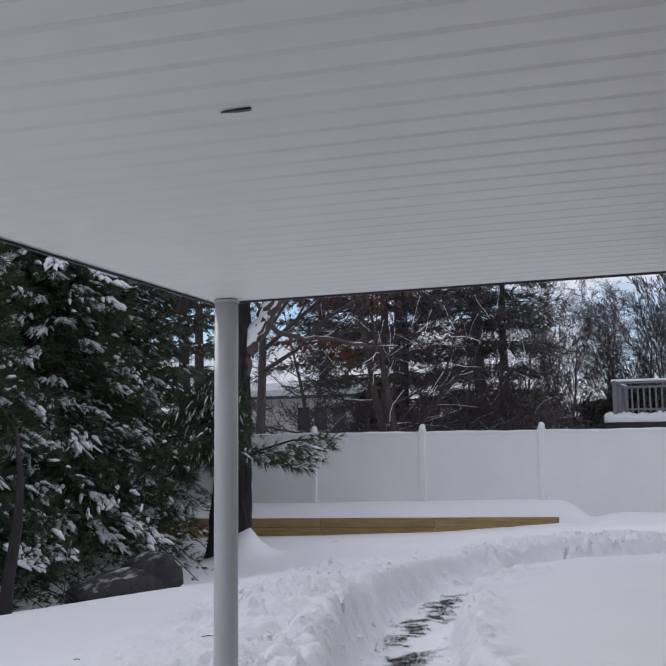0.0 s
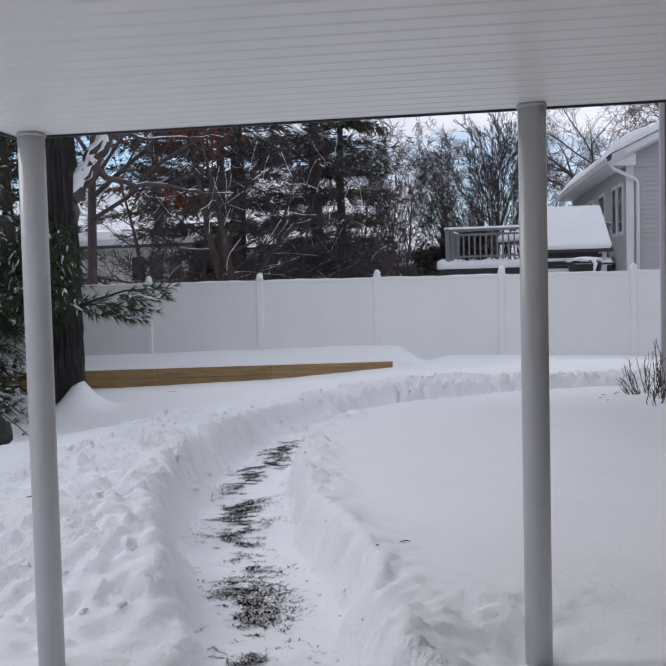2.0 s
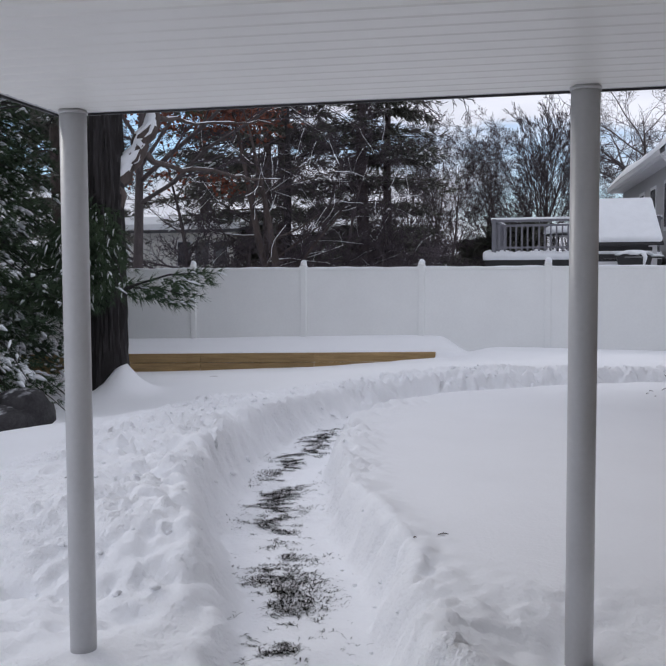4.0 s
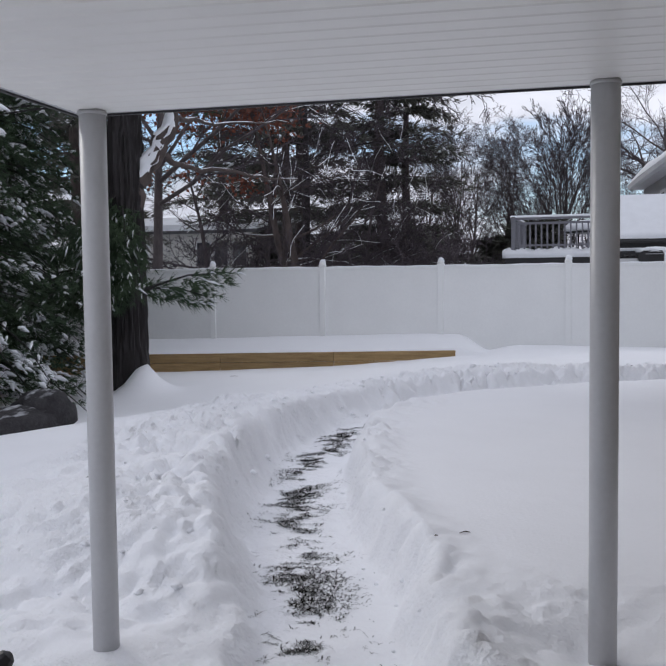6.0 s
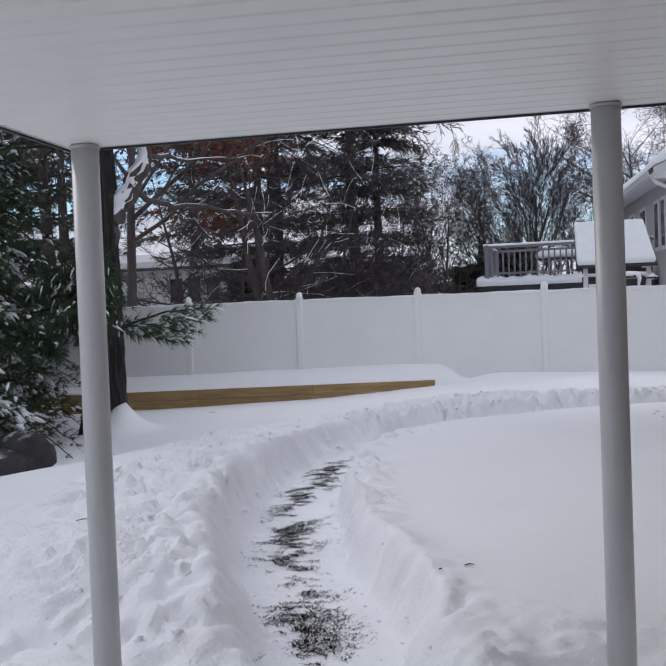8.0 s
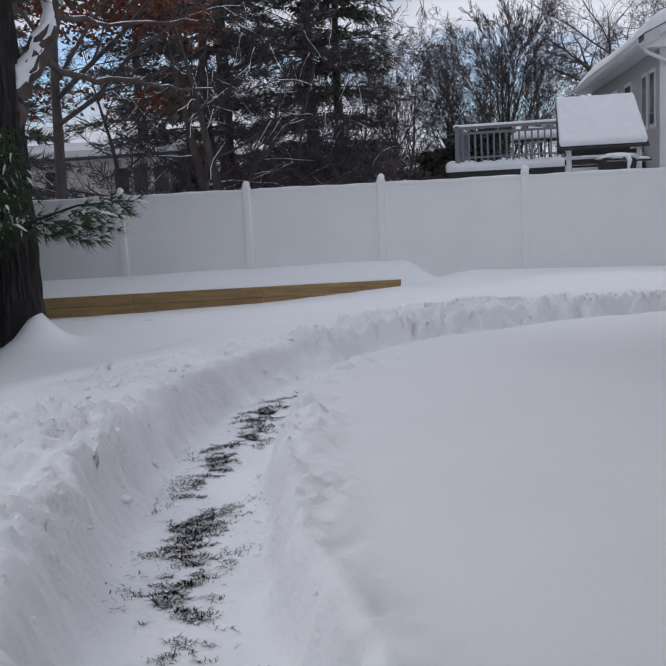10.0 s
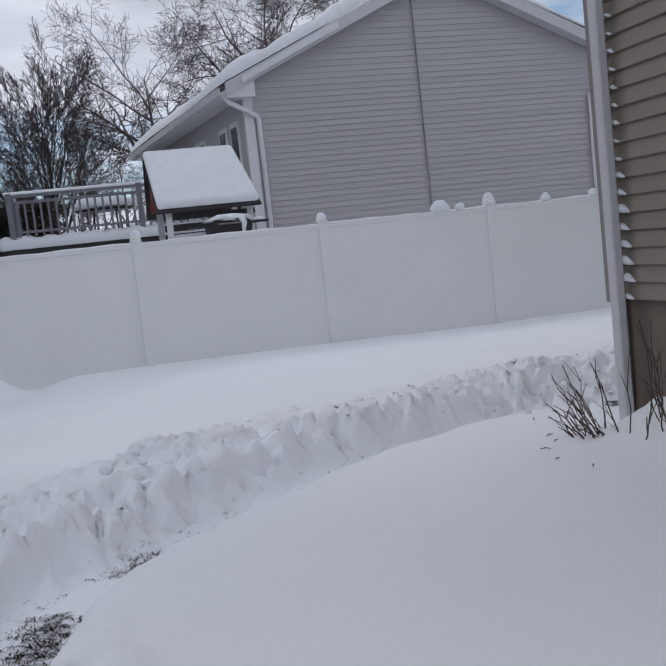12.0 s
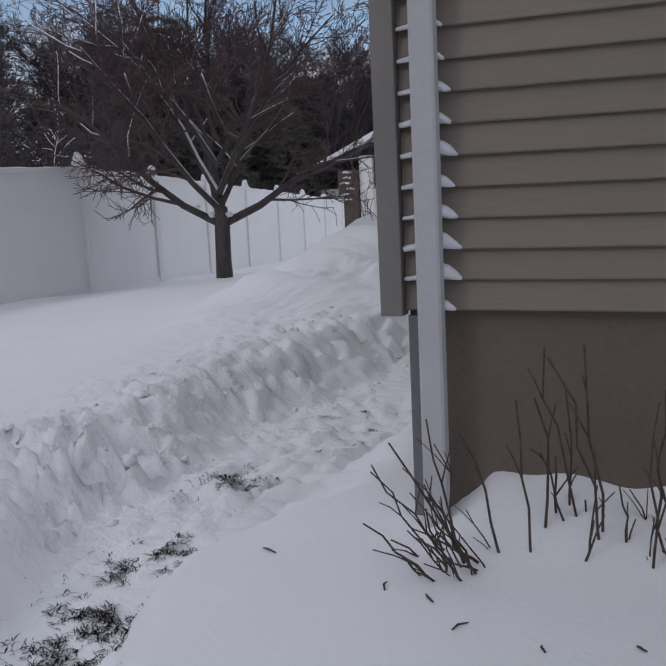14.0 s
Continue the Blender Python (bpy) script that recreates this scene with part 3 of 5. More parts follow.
def fence_panel(fence, xa, ya, za, xb, yb, zb, low=1.75):
    """One solid panel between two posts; za and zb are the heights of its top rail."""
    run = math.hypot(xb - xa, yb - ya)
    m = Matrix.Translation((xa, ya, 0)) @ Matrix.Rotation(math.atan2(yb - ya, xb - xa), 4, "Z")
    s = (zb - za) / run

    def slab(x0, x1, y0, y1, lo, hi):
        b = Build()
        b.v = [tuple(m @ Vector((x, y, za + s * x + z))) for z in (lo, hi) for y in (y0, y1) for x in (x0, x1)]
        b.f = [(0, 2, 3, 1), (4, 5, 7, 6), (0, 1, 5, 4), (2, 6, 7, 3), (0, 4, 6, 2), (1, 3, 7, 5)]
        return b

    x0, x1 = 0.06, run - 0.06
    panel = part("panel", slab(x0, x1, -0.012, 0.012, -low, -0.045), VINYL, fence)
    bevel(part("top_rail", slab(x0 - 0.02, x1 + 0.02, -0.03, 0.03, -0.05, 0.0), VINYL, panel), 0.006)
    bevel(part("bottom_rail", slab(x0 - 0.02, x1 + 0.02, -0.03, 0.03, -low - 0.05, -low + 0.09), VINYL, panel), 0.006)
    b, seg = Build(), 40
    for i in range(seg + 1):
        x = x0 + (x1 - x0) * i / seg
        h = 0.018 + 0.006 * math.sin(x * 3.1 + xa) + 0.004 * math.sin(x * 11 + 2 * xa)
        for yy, zz in ((-0.029, 0.001), (-0.02, h * 0.8), (0, h), (0.02, h * 0.8), (0.029, 0.001)):
            b.v.append(tuple(m @ Vector((x, yy, za + s * x + zz))))
    for i in range(seg):
        for j in range(4):
            k = i * 5 + j
            b.f.append((k, k + 5, k + 6, k + 1))
    part("snow_line", b, SNOW_SOFT, panel, "thin snow on the top rail", smooth=True)


rear = thing("vinyl_fence", "white vinyl privacy fence topped with a line of snow", "fence")
for x in POSTS:
    fence_post(rear, x, FENCE_Y, -0.1, 1.76)
for xa, xb in zip(POSTS, POSTS[1:]):
    fence_panel(rear, xa, FENCE_Y, 1.738, xb, FENCE_Y, 1.738)
FEND = (14.06, 11.97)
fence_panel(rear, POSTS[-1], FENCE_Y, 1.738, *FEND, 1.738)
side = thing("vinyl_fence", "white vinyl privacy fence stepping down a snowy slope", "fence")
run2 = [(14.06 + 2.44 * 0.985 * i, 11.97 + 2.44 * 0.17 * i, 1.755 - 0.155 * i) for i in range(8)]
fence_post(side, *FEND, -0.1, 1.775)
for (xa, ya, za), (xb, yb, zb) in zip(run2, run2[1:]):
    fence_post(side, xb, yb, za - 1.9, zb + 0.02)
    fence_panel(side, xa, ya, za, xb, yb, zb)
# lumps of snow that stand on the top rail
rng = random.Random(5)
for k, (x, w, h) in enumerate(((8.15, 0.14, 0.15), (8.46, 0.07, 0.09), (8.9, 0.10, 0.19), (9.78, 0.075, 0.11), (10.55, 0.075, 0.10), (11.345, 0.11, 0.22), (12.0, 0.105, 0.21), (14.06, 0.10, 0.20))):
    tagged(part("snow_lump", Build().blob((x, FENCE_Y, 1.75), w, 0.05, h, rng, 0.22, 7, 10, -0.1), SNOW_SOFT, smooth=True),
           "rounded lump of snow on the fence rail", "snow lump", group="snow lumps on the fence")

# ---- retaining timber ----
wallt = thing("retaining_wall", "low retaining wall of yellowish treated timber in snow", "retaining wall", kind="")
for k, (xa, xb) in enumerate(((-9.0, -6.6), (-6.6, -2.83), (-2.83, -0.42), (-0.42, 1.98))):
    for j, z in enumerate((-0.145, -0.33, -0.515)):
        za, zb = z - 0.055 + 0.025 * (xa + 4), z - 0.055 + 0.025 * (xb + 4)
        q = Build()
        y0, y1 = 11.16 + 0.004 * (k % 2), 11.30
        q.v = [(x, y, zz + dz) for x, zz in ((xa + 0.003, za), (xb - 0.003, zb)) for y in (y0, y1) for dz in (0.0, 0.18)]
        q.f = [(0, 2, 3, 1), (4, 5, 7, 6), (0, 1, 5, 4), (2, 6, 7, 3), (0, 4, 6, 2), (1, 3, 7, 5)]
        bevel(part("timber", q, TIMBER, wallt), 0.006)

# ---- the house beside the path ----
house = thing("house", "taupe vinyl-sided house with a brown painted foundation", "house")
HX, HY = 6.19, 4.775
part("foundation", Build().box(HX + 0.035, -9.6, -0.3, 17.0, HY - 0.06, 1.0), CONCRETE, house, "brown painted concrete foundation")
part("wall", Build().box(HX + 0.012, -9.6, 1.0, 17.0, HY - 0.012, 4.6), SIDING_TAUPE, house)
LAP = 0.0978
for k in range(36):
    z = 1.004 + LAP * k
    q = Build()
    wob = 0.0015 * math.sin(k * 2.3)
    q.prism([(HX - 0.008 + wob, z + 0.001), (HX - 0.0095 + wob, z + 0.006), (HX + 0.011, z + LAP + 0.004), (HX + 0.0125, z + LAP + 0.004), (HX + 0.0125, z + 0.001)], -9.5, HY - 0.060, "y")
    part("siding_board", q, SIDING_TAUPE, house)
for k in range(36):
    z = 1.004 + LAP * k
    q = Build().prism([(HY - 0.0125, z + 0.001), (HY + 0.008, z + 0.001), (HY + 0.0095, z + 0.006), (HY - 0.011, z + LAP + 0.004), (HY - 0.0125, z + LAP + 0.004)], HX + 0.06, 17.0, "x")
    part("siding_board", q, SIDING_TAUPE, house)
bevel(part("corner_post", Build().box(HX - 0.035, HY - 0.057, 0.985, HX + 0.03, HY + 0.02, 4.6), TRIM_TAUPE, house, "taupe corner post"), 0.004)
bevel(part("corner_strip", Build().prism([(HX + 0.0, 4.672), (HX + 0.025, 4.672), (HX + 0.025, 4.712), (HX + 0.0, 4.712)], 0.1, 0.984, "z"), METAL_GREY, house, "grey metal strip on the foundation corner"), 0.003)
down = part("downspout", Build().prism([(6.085, 4.578), (6.093, 4.570), (6.135, 4.570), (6.143, 4.578), (6.143, 4.640), (6.135, 4.648), (6.093, 4.648), (6.085, 4.640)], 0.15, 4.45, "z"), ALUM, house, "light grey metal downspout")
for z in (3.6,):
    part("strap", Build().box(6.083, 4.556, z, 6.146, 4.662, z + 0.03), ALUM, down)
part("roof", Build().prism([(5.7, 4.45), (11.6, 7.0), (17.5, 4.45), (17.5, 4.6), (11.6, 7.2), (5.7, 4.6)], -9.9, 5.1, "y"), SHINGLE, house)
part("roof_snow", Build().prism([(5.72, 4.605), (11.6, 7.205), (17.48, 4.605), (17.4, 4.85), (11.6, 7.42), (5.8, 4.85)], -9.85, 5.05, "y"), SNOW_SOFT, house, "thick snow on the roof")
# invented wing, hidden from view, that keeps sky light off the side fence
part("wing_wall", Build().box(17.01, -9.6, -0.8, 28.0, 2.6, 4.6), SIDING_TAUPE, house)
part("wing_roof", Build().prism([(-10.0, 4.61), (-3.5, 6.9), (3.0, 4.61)], 17.52, 28.4, "x"), SNOW_SOFT, house, "unseen snow-covered wing roof, added to block sky light")
# assumed wall behind the camera, added to hold back light under the porch
part("back_wall", Build().box(2.7, -9.75, -0.1, HX + 0.03, -9.6, 2.5), SIDING_TAUPE, house)
rng = random.Random(8)
for k in range(17):
    z = 1.0 + LAP * k
    if k > 0:
        r = rng.uniform(0.007, 0.012)
        q = Build().tube([(HX - 0.014, 4.652, z + 0.006), (HX - 0.018, 4.672, z + 0.010 + r * 0.4), (HX - 0.016, 4.712, z + 0.008)], [r * 0.8, r, r * 0.8], 7)
        tagged(part("snow_tuft", q, SNOW_SOFT, smooth=True), "thin ridge of snow on a siding lap", "snow tuft", group="snow tufts on the siding laps")
    # wedges packed behind the downspout, largest about a metre and a half up, tapering along the lap
    big_one = rng.uniform(0.62, 0.95) * (1.15 if k in (1, 2, 4, 5) else 0.95 if k < 8 else 0.55)
    y1 = 4.588 - 0.062 * big_one
    q = Build().tube([(HX - 0.030, 4.592, z + 0.040 * big_one + 0.004), (HX - 0.026, 4.575, z + 0.026 * big_one + 0.004), (HX - 0.020, 4.575 - 0.6 * (4.575 - y1), z + 0.015 * big_one + 0.003), (HX - 0.012, y1, z + 0.008)],
                     [0.018 * big_one, 0.024 * big_one, 0.015 * big_one, 0.004], 9)
    q.v = [(x + rng.uniform(-0.0025, 0.0025), y + rng.uniform(-0.003, 0.003), zz + rng.uniform(-0.003, 0.003)) for x, y, zz in q.v]
    tagged(part("snow_tuft", q, SNOW_SOFT, smooth=True), "wedge of snow caught between downspout and siding lap", "snow tuft", group="snow tufts on the siding laps")

# ---- neighbour's house ----
NY, NX0, NX1, NE, NP, SKEW, DEEP = 18.32, 6.88, 15.34, 4.71, 6.66, -0.10, 10.3
NMID = (NX0 + NX1) / 2
SLOPE = (NP - NE) / (NMID - NX0)
nh = thing("house", "grey vinyl-sided gabled house with a snow-covered roof", "house")


def deep_prism(outline, d0, d1):
    """An outline of (x, z) on the gable drawn out along the house's depth."""
    b, n = Build(), len(outline)
    b.v = [(x + SKEW * d, NY + d, z) for d in (d0, d1) for x, z in outline]
    b.f = [(i, (i + 1) % n, n + (i + 1) % n, n + i) for i in range(n)] + [tuple(reversed(range(n))), tuple(range(n, 2 * n))]
    return b


def roof_snow(ex, ez, pk, s, deep):
    """Uneven blanket of snow on one slope, rounded over its edges."""
    b, nu = Build(), 60
    ds = (-0.33, -0.36, -0.33, -0.2, 0.4, 1.2, 2.2, 3.4, 5.0, 7.5, DEEP + 0.2, DEEP + 0.25)
    lift = (0.0, 0.45, 0.85, 1.0, 1.0, 1.0, 1.0, 1.0, 1.0, 1.0, 0.9, 0.0)
    for i in range(nu + 1):
        u = i / nu
        x, z = ex - 0.04 * s + (NMID - ex + 0.04 * s) * u, ez + 0.125 + (pk - ez) * u
        for d, f in zip(ds, lift):
            n1 = float(fbm(np.array(u * 9.0), np.array(d * 0.7), 3, 401 + int(s)))
            edge = min(1.0, (u / 0.05) ** 0.5) if u > 0 else 0.0
            thick = 0.24 * deep * (1 + 0.7 * n1) * edge * f
            b.v.append((x + SKEW * d - 0.05 * n1 * s * (1 - edge), NY + d + (0.06 * n1 if d < -0.3 else 0), z + max(0.004, thick)))
    m = len(ds)
    for i in range(nu):
        for j in range(m - 1):
            k = i * m + j
            b.f.append((k, k + m, k + m + 1, k + 1) if s < 0 else (k, k + 1, k + m + 1, k + m))
    return b


part("wall", deep_prism([(NX0, -0.5), (NX1, -0.5), (NX1, NE), (NMID, NP), (NX0, NE)], 0.02, DEEP), SIDING_GREY, nh)
k, z, nlap = 0, 1.0, 0.117
while z < NP - 0.1:
    top = z + nlap + 0.006
    inset = max(0.0, (top - NE) / SLOPE)
    inlow = max(0.0, (z - NE) / SLOPE)
    q = Build()
    y0, y1 = NY - 0.015, NY + 0.002
    xs = (NX0 + inlow, NX1 - inlow, NX1 - inset, NX0 + inset)
    q.v = [(xs[0], y0, z), (xs[1], y0, z), (xs[2], y1, top), (xs[3], y1, top), (xs[0], NY + 0.02, z), (xs[1], NY + 0.02, z), (xs[2], NY + 0.02, top), (xs[3], NY + 0.02, top)]
    q.f = [(0, 1, 2, 3), (4, 7, 6, 5), (0, 4, 5, 1), (3, 2, 6, 7), (0, 3, 7, 4), (1, 5, 6, 2)]
    part("siding_board", q, SIDING_GREY, nh)
    z += nlap
    k += 1
for x, s in ((NX0, 1), (NX1, -1)):
    part("corner_trim", Build().box(min(x - 0.02 * s, x + 0.16 * s), NY - 0.045, -0.4, max(x - 0.02 * s, x + 0.16 * s), NY + 0.1, NE + 0.05), HOUSE_WHITE, nh)
EAVE = 0.42
for s, x in ((1, NX0), (-1, NX1)):
    ex = x - EAVE * s
    ez = NE - EAVE * SLOPE + 0.08
    pk = NP + 0.08
    part("roof_slope", deep_prism([(ex, ez), (NMID, pk), (NMID, pk + 0.12), (ex, ez + 0.12)], -0.32, DEEP + 0.3), SHINGLE, nh)
    deep = 1.0 if s > 0 else 0.45
    part("roof_snow", roof_snow(ex, ez, pk, s, deep), SNOW_SOFT, nh, "thick rounded snow on the roof", smooth=True)
    # grey on rake board and soffit stands in for shade under the roof edge
    rake = deep_prism([(ex, ez - 0.12), (NMID, pk - 0.12), (NMID, pk + 0.122), (ex, ez + 0.122)], -0.345, -0.322)
    part("rake_board", rake, ALUM, nh, "rake board with its shade put into a grey colour")
    part("rake_soffit", deep_prism([(ex, ez - 0.115), (NMID, pk - 0.115), (NMID, pk - 0.10), (ex, ez - 0.10)], -0.320, -0.022), ALUM, nh)
    part("eave_box", deep_prism([(ex, ez - 0.16), (x + 0.16 * s, ez - 0.16), (x + 0.16 * s, NE + 0.02), (ex, ez + 0.0)], -0.30, 0.0), HOUSE_WHITE, nh, "white boxed eave return")
    part("eave_soffit", deep_prism([(ex, ez - 0.12), (x, ez - 0.12), (x, ez - 0.09), (ex, ez - 0.09)], 0.001, DEEP), HOUSE_WHITE, nh)
    g = deep_prism([(ex, ez - 0.1), (ex - 0.11 * s, ez - 0.08), (ex - 0.13 * s, ez + 0.05), (ex - 0.115 * s, ez + 0.05), (ex - 0.1 * s, ez - 0.06), (ex, ez - 0.07)], -0.30, DEEP)
    part("gutter", g, HOUSE_WHITE, nh)
# a second layer of trim on the lower part of the rake
part("rake_trim", deep_prism([(NX0 - 0.1, NE - 0.02), (8.85, NE + (8.85 - NX0 + 0.1) * SLOPE - 0.02), (8.80, NE + (8.85 - NX0 + 0.1) * SLOPE + 0.10), (NX0 - 0.1, NE + 0.10)], -0.39, -0.347), HOUSE_WHITE, nh)


def pipe(points, w=0.04):
    b = Build()
    b.tube(points, [w] * len(points), 8)
    return b


part("downspout", pipe([(6.42, NY - 0.2, 4.55), (6.55, NY - 0.2, 4.36), (7.08, NY - 0.08, 4.10), (7.13, NY - 0.07, 4.02), (7.13, NY - 0.07, 0.0)], 0.048), HOUSE_WHITE, nh, "white downspout", smooth=True)
part("downspout", pipe([(15.75, NY - 0.2, 4.62), (15.6, NY - 0.2, 4.42), (14.57, NY - 0.08, 4.10), (14.50, NY - 0.07, 4.02), (14.47, NY - 0.07, 0.0)], 0.048), HOUSE_WHITE, nh, "white downspout", smooth=True)
part("cable", pipe([(10.57, NY - 0.045, 6.4), (10.585, NY - 0.045, 4.0), (10.61, NY - 0.045, 0.0)], 0.016), METAL_GREY, nh, "grey service cable down the gable")
for d0 in (0.5, 1.4, 3.3, 5.4, 7.6):
    w = part("window", deep_prism([(NX0 - 0.03, 2.75), (NX0 + 0.01, 2.75), (NX0 + 0.01, 4.1), (NX0 - 0.03, 4.1)], d0, d0 + (0.6 if d0 < 2 else 0.95)), HOUSE_WHITE, nh)
    part("pane", deep_prism([(NX0 - 0.036, 2.85), (NX0 - 0.031, 2.85), (NX0 - 0.031, 4.0), (NX0 - 0.036, 4.0)], d0 + 0.08, d0 + (0.52 if d0 < 2 else 0.87)), GLASS_DARK, w)

# ---- deck ----
deck = thing("deck", "raised deck with grey painted railing under thick snow", "deck")
DX0, DX1, DY0, DY1, DZ = 1.95, 6.6, 19.9, 23.4, 2.0
part("platform", Build().box(DX0, DY0, DZ - 0.2, DX1, DY1, DZ), BLACK_METAL, deck, "dark deck framing")
b = Build()
n = 40
for i in range(n + 1):
    x = DX0 - 0.06 + (DX1 - DX0 + 0.06) * i / n
    o = 0.03 * math.sin(i * 1.7) + 0.02 * math.sin(i * 0.6)
    for yy, zz in ((DY0 - 0.05, DZ + 0.003), (DY0 - 0.09 + o * 0.5, DZ + 0.10), (DY0 - 0.02, DZ + 0.21 + o), (DY0 + 0.5, DZ + 0.27 + o), (DY1, DZ + 0.27), (DY1, DZ + 0.003)):
        b.v.append((x, yy, zz))
for i in range(n):
    for j in range(5):
        q = i * 6 + j
        b.f.append((q, q + 6, q + 7, q + 1))
b.f.append((0, 1, 2, 3, 4, 5))
part("deck_snow", b, SNOW_SOFT, deck, "thick snow on the deck", smooth=True)
for x in (2.18, 4.78, 6.5):
    part("rail_post", Build().box(x - 0.055, 20.0 - 0.055, DZ - 1.9, x + 0.055, 20.0 + 0.055, 3.14), DECK_GREY, deck)
part("top_rail", Build().box(2.1, 19.94, 3.05, 6.6, 20.06, 3.11), DECK_GREY, deck)
part("rail_snow", Build().prism([(19.95, 3.111), (19.955, 3.15), (20.0, 3.17), (20.045, 3.15), (20.05, 3.111)], 2.1, 6.6, "x"), SNOW_SOFT, deck, "snow on the railing")
part("upper_rail", Build().box(2.2, 19.97, 2.92, 6.5, 20.03, 2.98), DECK_GREY, deck)
part("lower_rail", Build().box(2.2, 19.97, 2.32, 6.5, 20.03, 2.37), DECK_GREY, deck)
x = 2.32
while x < 6.45:
    part("baluster", Build().box(x - 0.022, 19.98, 2.24, x + 0.022, 20.02, 2.93), DECK_GREY, deck)
    x += 0.155
for j in range(3):
    part("rail_post", Build().box(2.125, 21.1 + j * 1.1, DZ, 2.235, 21.2 + j * 1.1, 3.14), DECK_GREY, deck)
part("top_rail", Build().box(2.12, 20.06, 3.05, 2.24, 23.4, 3.11), DECK_GREY, deck)
part("rail_snow", Build().box(2.13, 20.06, 3.111, 2.23, 23.4, 3.16), SNOW_SOFT, deck)
part("lower_rail", Build().box(2.15, 20.06, 2.32, 2.21, 23.3, 2.37), DECK_GREY, deck)
y = 20.2
while y < 23.2:
    part("baluster", Build().box(2.16, y - 0.022, 2.24, 2.20, y + 0.022, 3.05), DECK_GREY, deck)
    y += 0.155
rng = random.Random(3)
table = thing("patio_table", "dark patio table under a thick cap of snow", "table", (4.1, 21.4, DZ))
part("tabletop", Build().tube([(0, 0, 0.70), (0, 0, 0.74)], [0.62, 0.62], 20), BLACK_METAL, table)
for a in range(4):
    c, s = 0.45 * math.cos(a * 1.571 + 0.6), 0.45 * math.sin(a * 1.571 + 0.6)
    part("leg", Build().tube([(c, s, 0), (c * 0.9, s * 0.9, 0.7)], [0.022, 0.02], 8), BLACK_METAL, table)
part("snow_cap", Build().blob((0, 0, 0.78), 0.66, 0.62, 0.3, rng, 0.06, 8, 16, -0.1), SNOW_SOFT, table, "thick cap of snow", smooth=True)

# ---- playhouse in front of the deck ----
ph = thing("playhouse", "wooden playhouse with a steep roof buried in snow", "playhouse")
ridge, eave_f = (15.9, 3.2), (14.95, 2.24)
xa0, xb0 = 4.57, 6.10


def slope_slab(xa, xb, xc, xd, p, q, low, high):
    """A roof slab from its ridge edge (xa..xb at p) to its eave edge (xc..xd at q), between two heights over it."""
    b = Build()
    b.v = [(xa, p[0], p[1] + low), (xb, p[0], p[1] + low), (xd, q[0], q[1] + low), (xc, q[0], q[1] + low),
           (xa, p[0], p[1] + high), (xb, p[0], p[1] + high), (xd, q[0], q[1] + high), (xc, q[0], q[1] + high)]
    b.f = [(0, 1, 2, 3), (4, 7, 6, 5), (0, 4, 5, 1), (1, 5, 6, 2), (2, 6, 7, 3), (3, 7, 4, 0)]
    return b


part("roof_panel", slope_slab(4.57, 6.10, 4.60, 6.30, ridge, eave_f, -0.03, 0.0), BLACK_METAL, ph)
part("roof_panel", slope_slab(4.57, 6.10, 4.60, 6.30, ridge, (16.8, 2.24), -0.03, 0.0), BLACK_METAL, ph)
sn = part("roof_snow", slope_slab(4.58, 6.09, 4.62, 6.28, (15.9, 3.2), (14.97, 2.26), 0.003, 0.13), SNOW_SOFT, ph, "smooth slab of snow on the roof")
bevel(sn, 0.07, 4)
bevel(part("roof_snow", slope_slab(4.58, 6.09, 4.62, 6.28, (15.9, 3.2), (16.8, 2.26), 0.003, 0.13), SNOW_SOFT, ph, "smooth slab of snow on the roof"), 0.07, 4)
part("gable_wall", Build().prism([(15.12, 2.3), (16.6, 2.3), (15.9, 3.1)], 4.66, 4.70, "x"), RED_WOOD, ph, "dark red gable end")
part("gable_wall", Build().prism([(15.12, 2.3), (16.6, 2.3), (15.9, 3.1)], 6.10, 6.14, "x"), RED_WOOD, ph, "dark red gable end")
for x in (4.80, 6.12):
    for y in (15.12, 16.5):
        part("leg", Build().box(x - 0.05, y - 0.05, -0.2, x + 0.05, y + 0.05, 2.3), HOUSE_WHITE, ph)
part("beam", Build().box(4.72, 15.08, 2.10, 6.2, 15.14, 2.18), BLACK_METAL, ph)
part("side_board", Build().box(4.72, 15.1, 1.92, 6.10, 15.14, 2.03), BLACK_METAL, ph, "dark side board")
part("board_snow", Build().prism([(15.09, 2.032), (15.095, 2.055), (15.12, 2.065), (15.145, 2.055), (15.15, 2.032)], 4.78, 6.04, "x"), SNOW_SOFT, ph, "line of snow on the side board")
part("side_board", Build().box(4.86, 15.1, 1.70, 5.5, 15.14, 1.87), HOUSE_WHITE, ph, "pale painted side board")
part("floor_board", Build().box(4.75, 15.1, 1.45, 6.15, 16.5, 1.52), RED_WOOD, ph)
grill = thing("barbecue_grill", "black barbecue grill with snow on its lid", "grill", (5.68, 14.75, 0.0))
part("firebox", Build().prism([(-0.31, 1.70), (0.31, 1.70), (0.36, 1.95), (0.24, 2.02), (-0.24, 2.02), (-0.36, 1.95)], -0.2, 0.2, "y"), BLACK_METAL, grill)
for x in (-0.62, 0.37):
    part("shelf", Build().box(x, -0.18, 1.93, x + 0.25, 0.18, 1.96), BLACK_METAL, grill)
part("lid_handle", Build().tube([(-0.2, -0.23, 1.95), (0.2, -0.23, 1.95)], [0.013, 0.013], 8), METAL_GREY, grill)
for x in (-0.24, 0.24):
    for y in (-0.16, 0.16):
        part("leg", Build().tube([(x, y, 0.0), (x, y, 1.76)], [0.02, 0.02], 8), BLACK_METAL, grill)
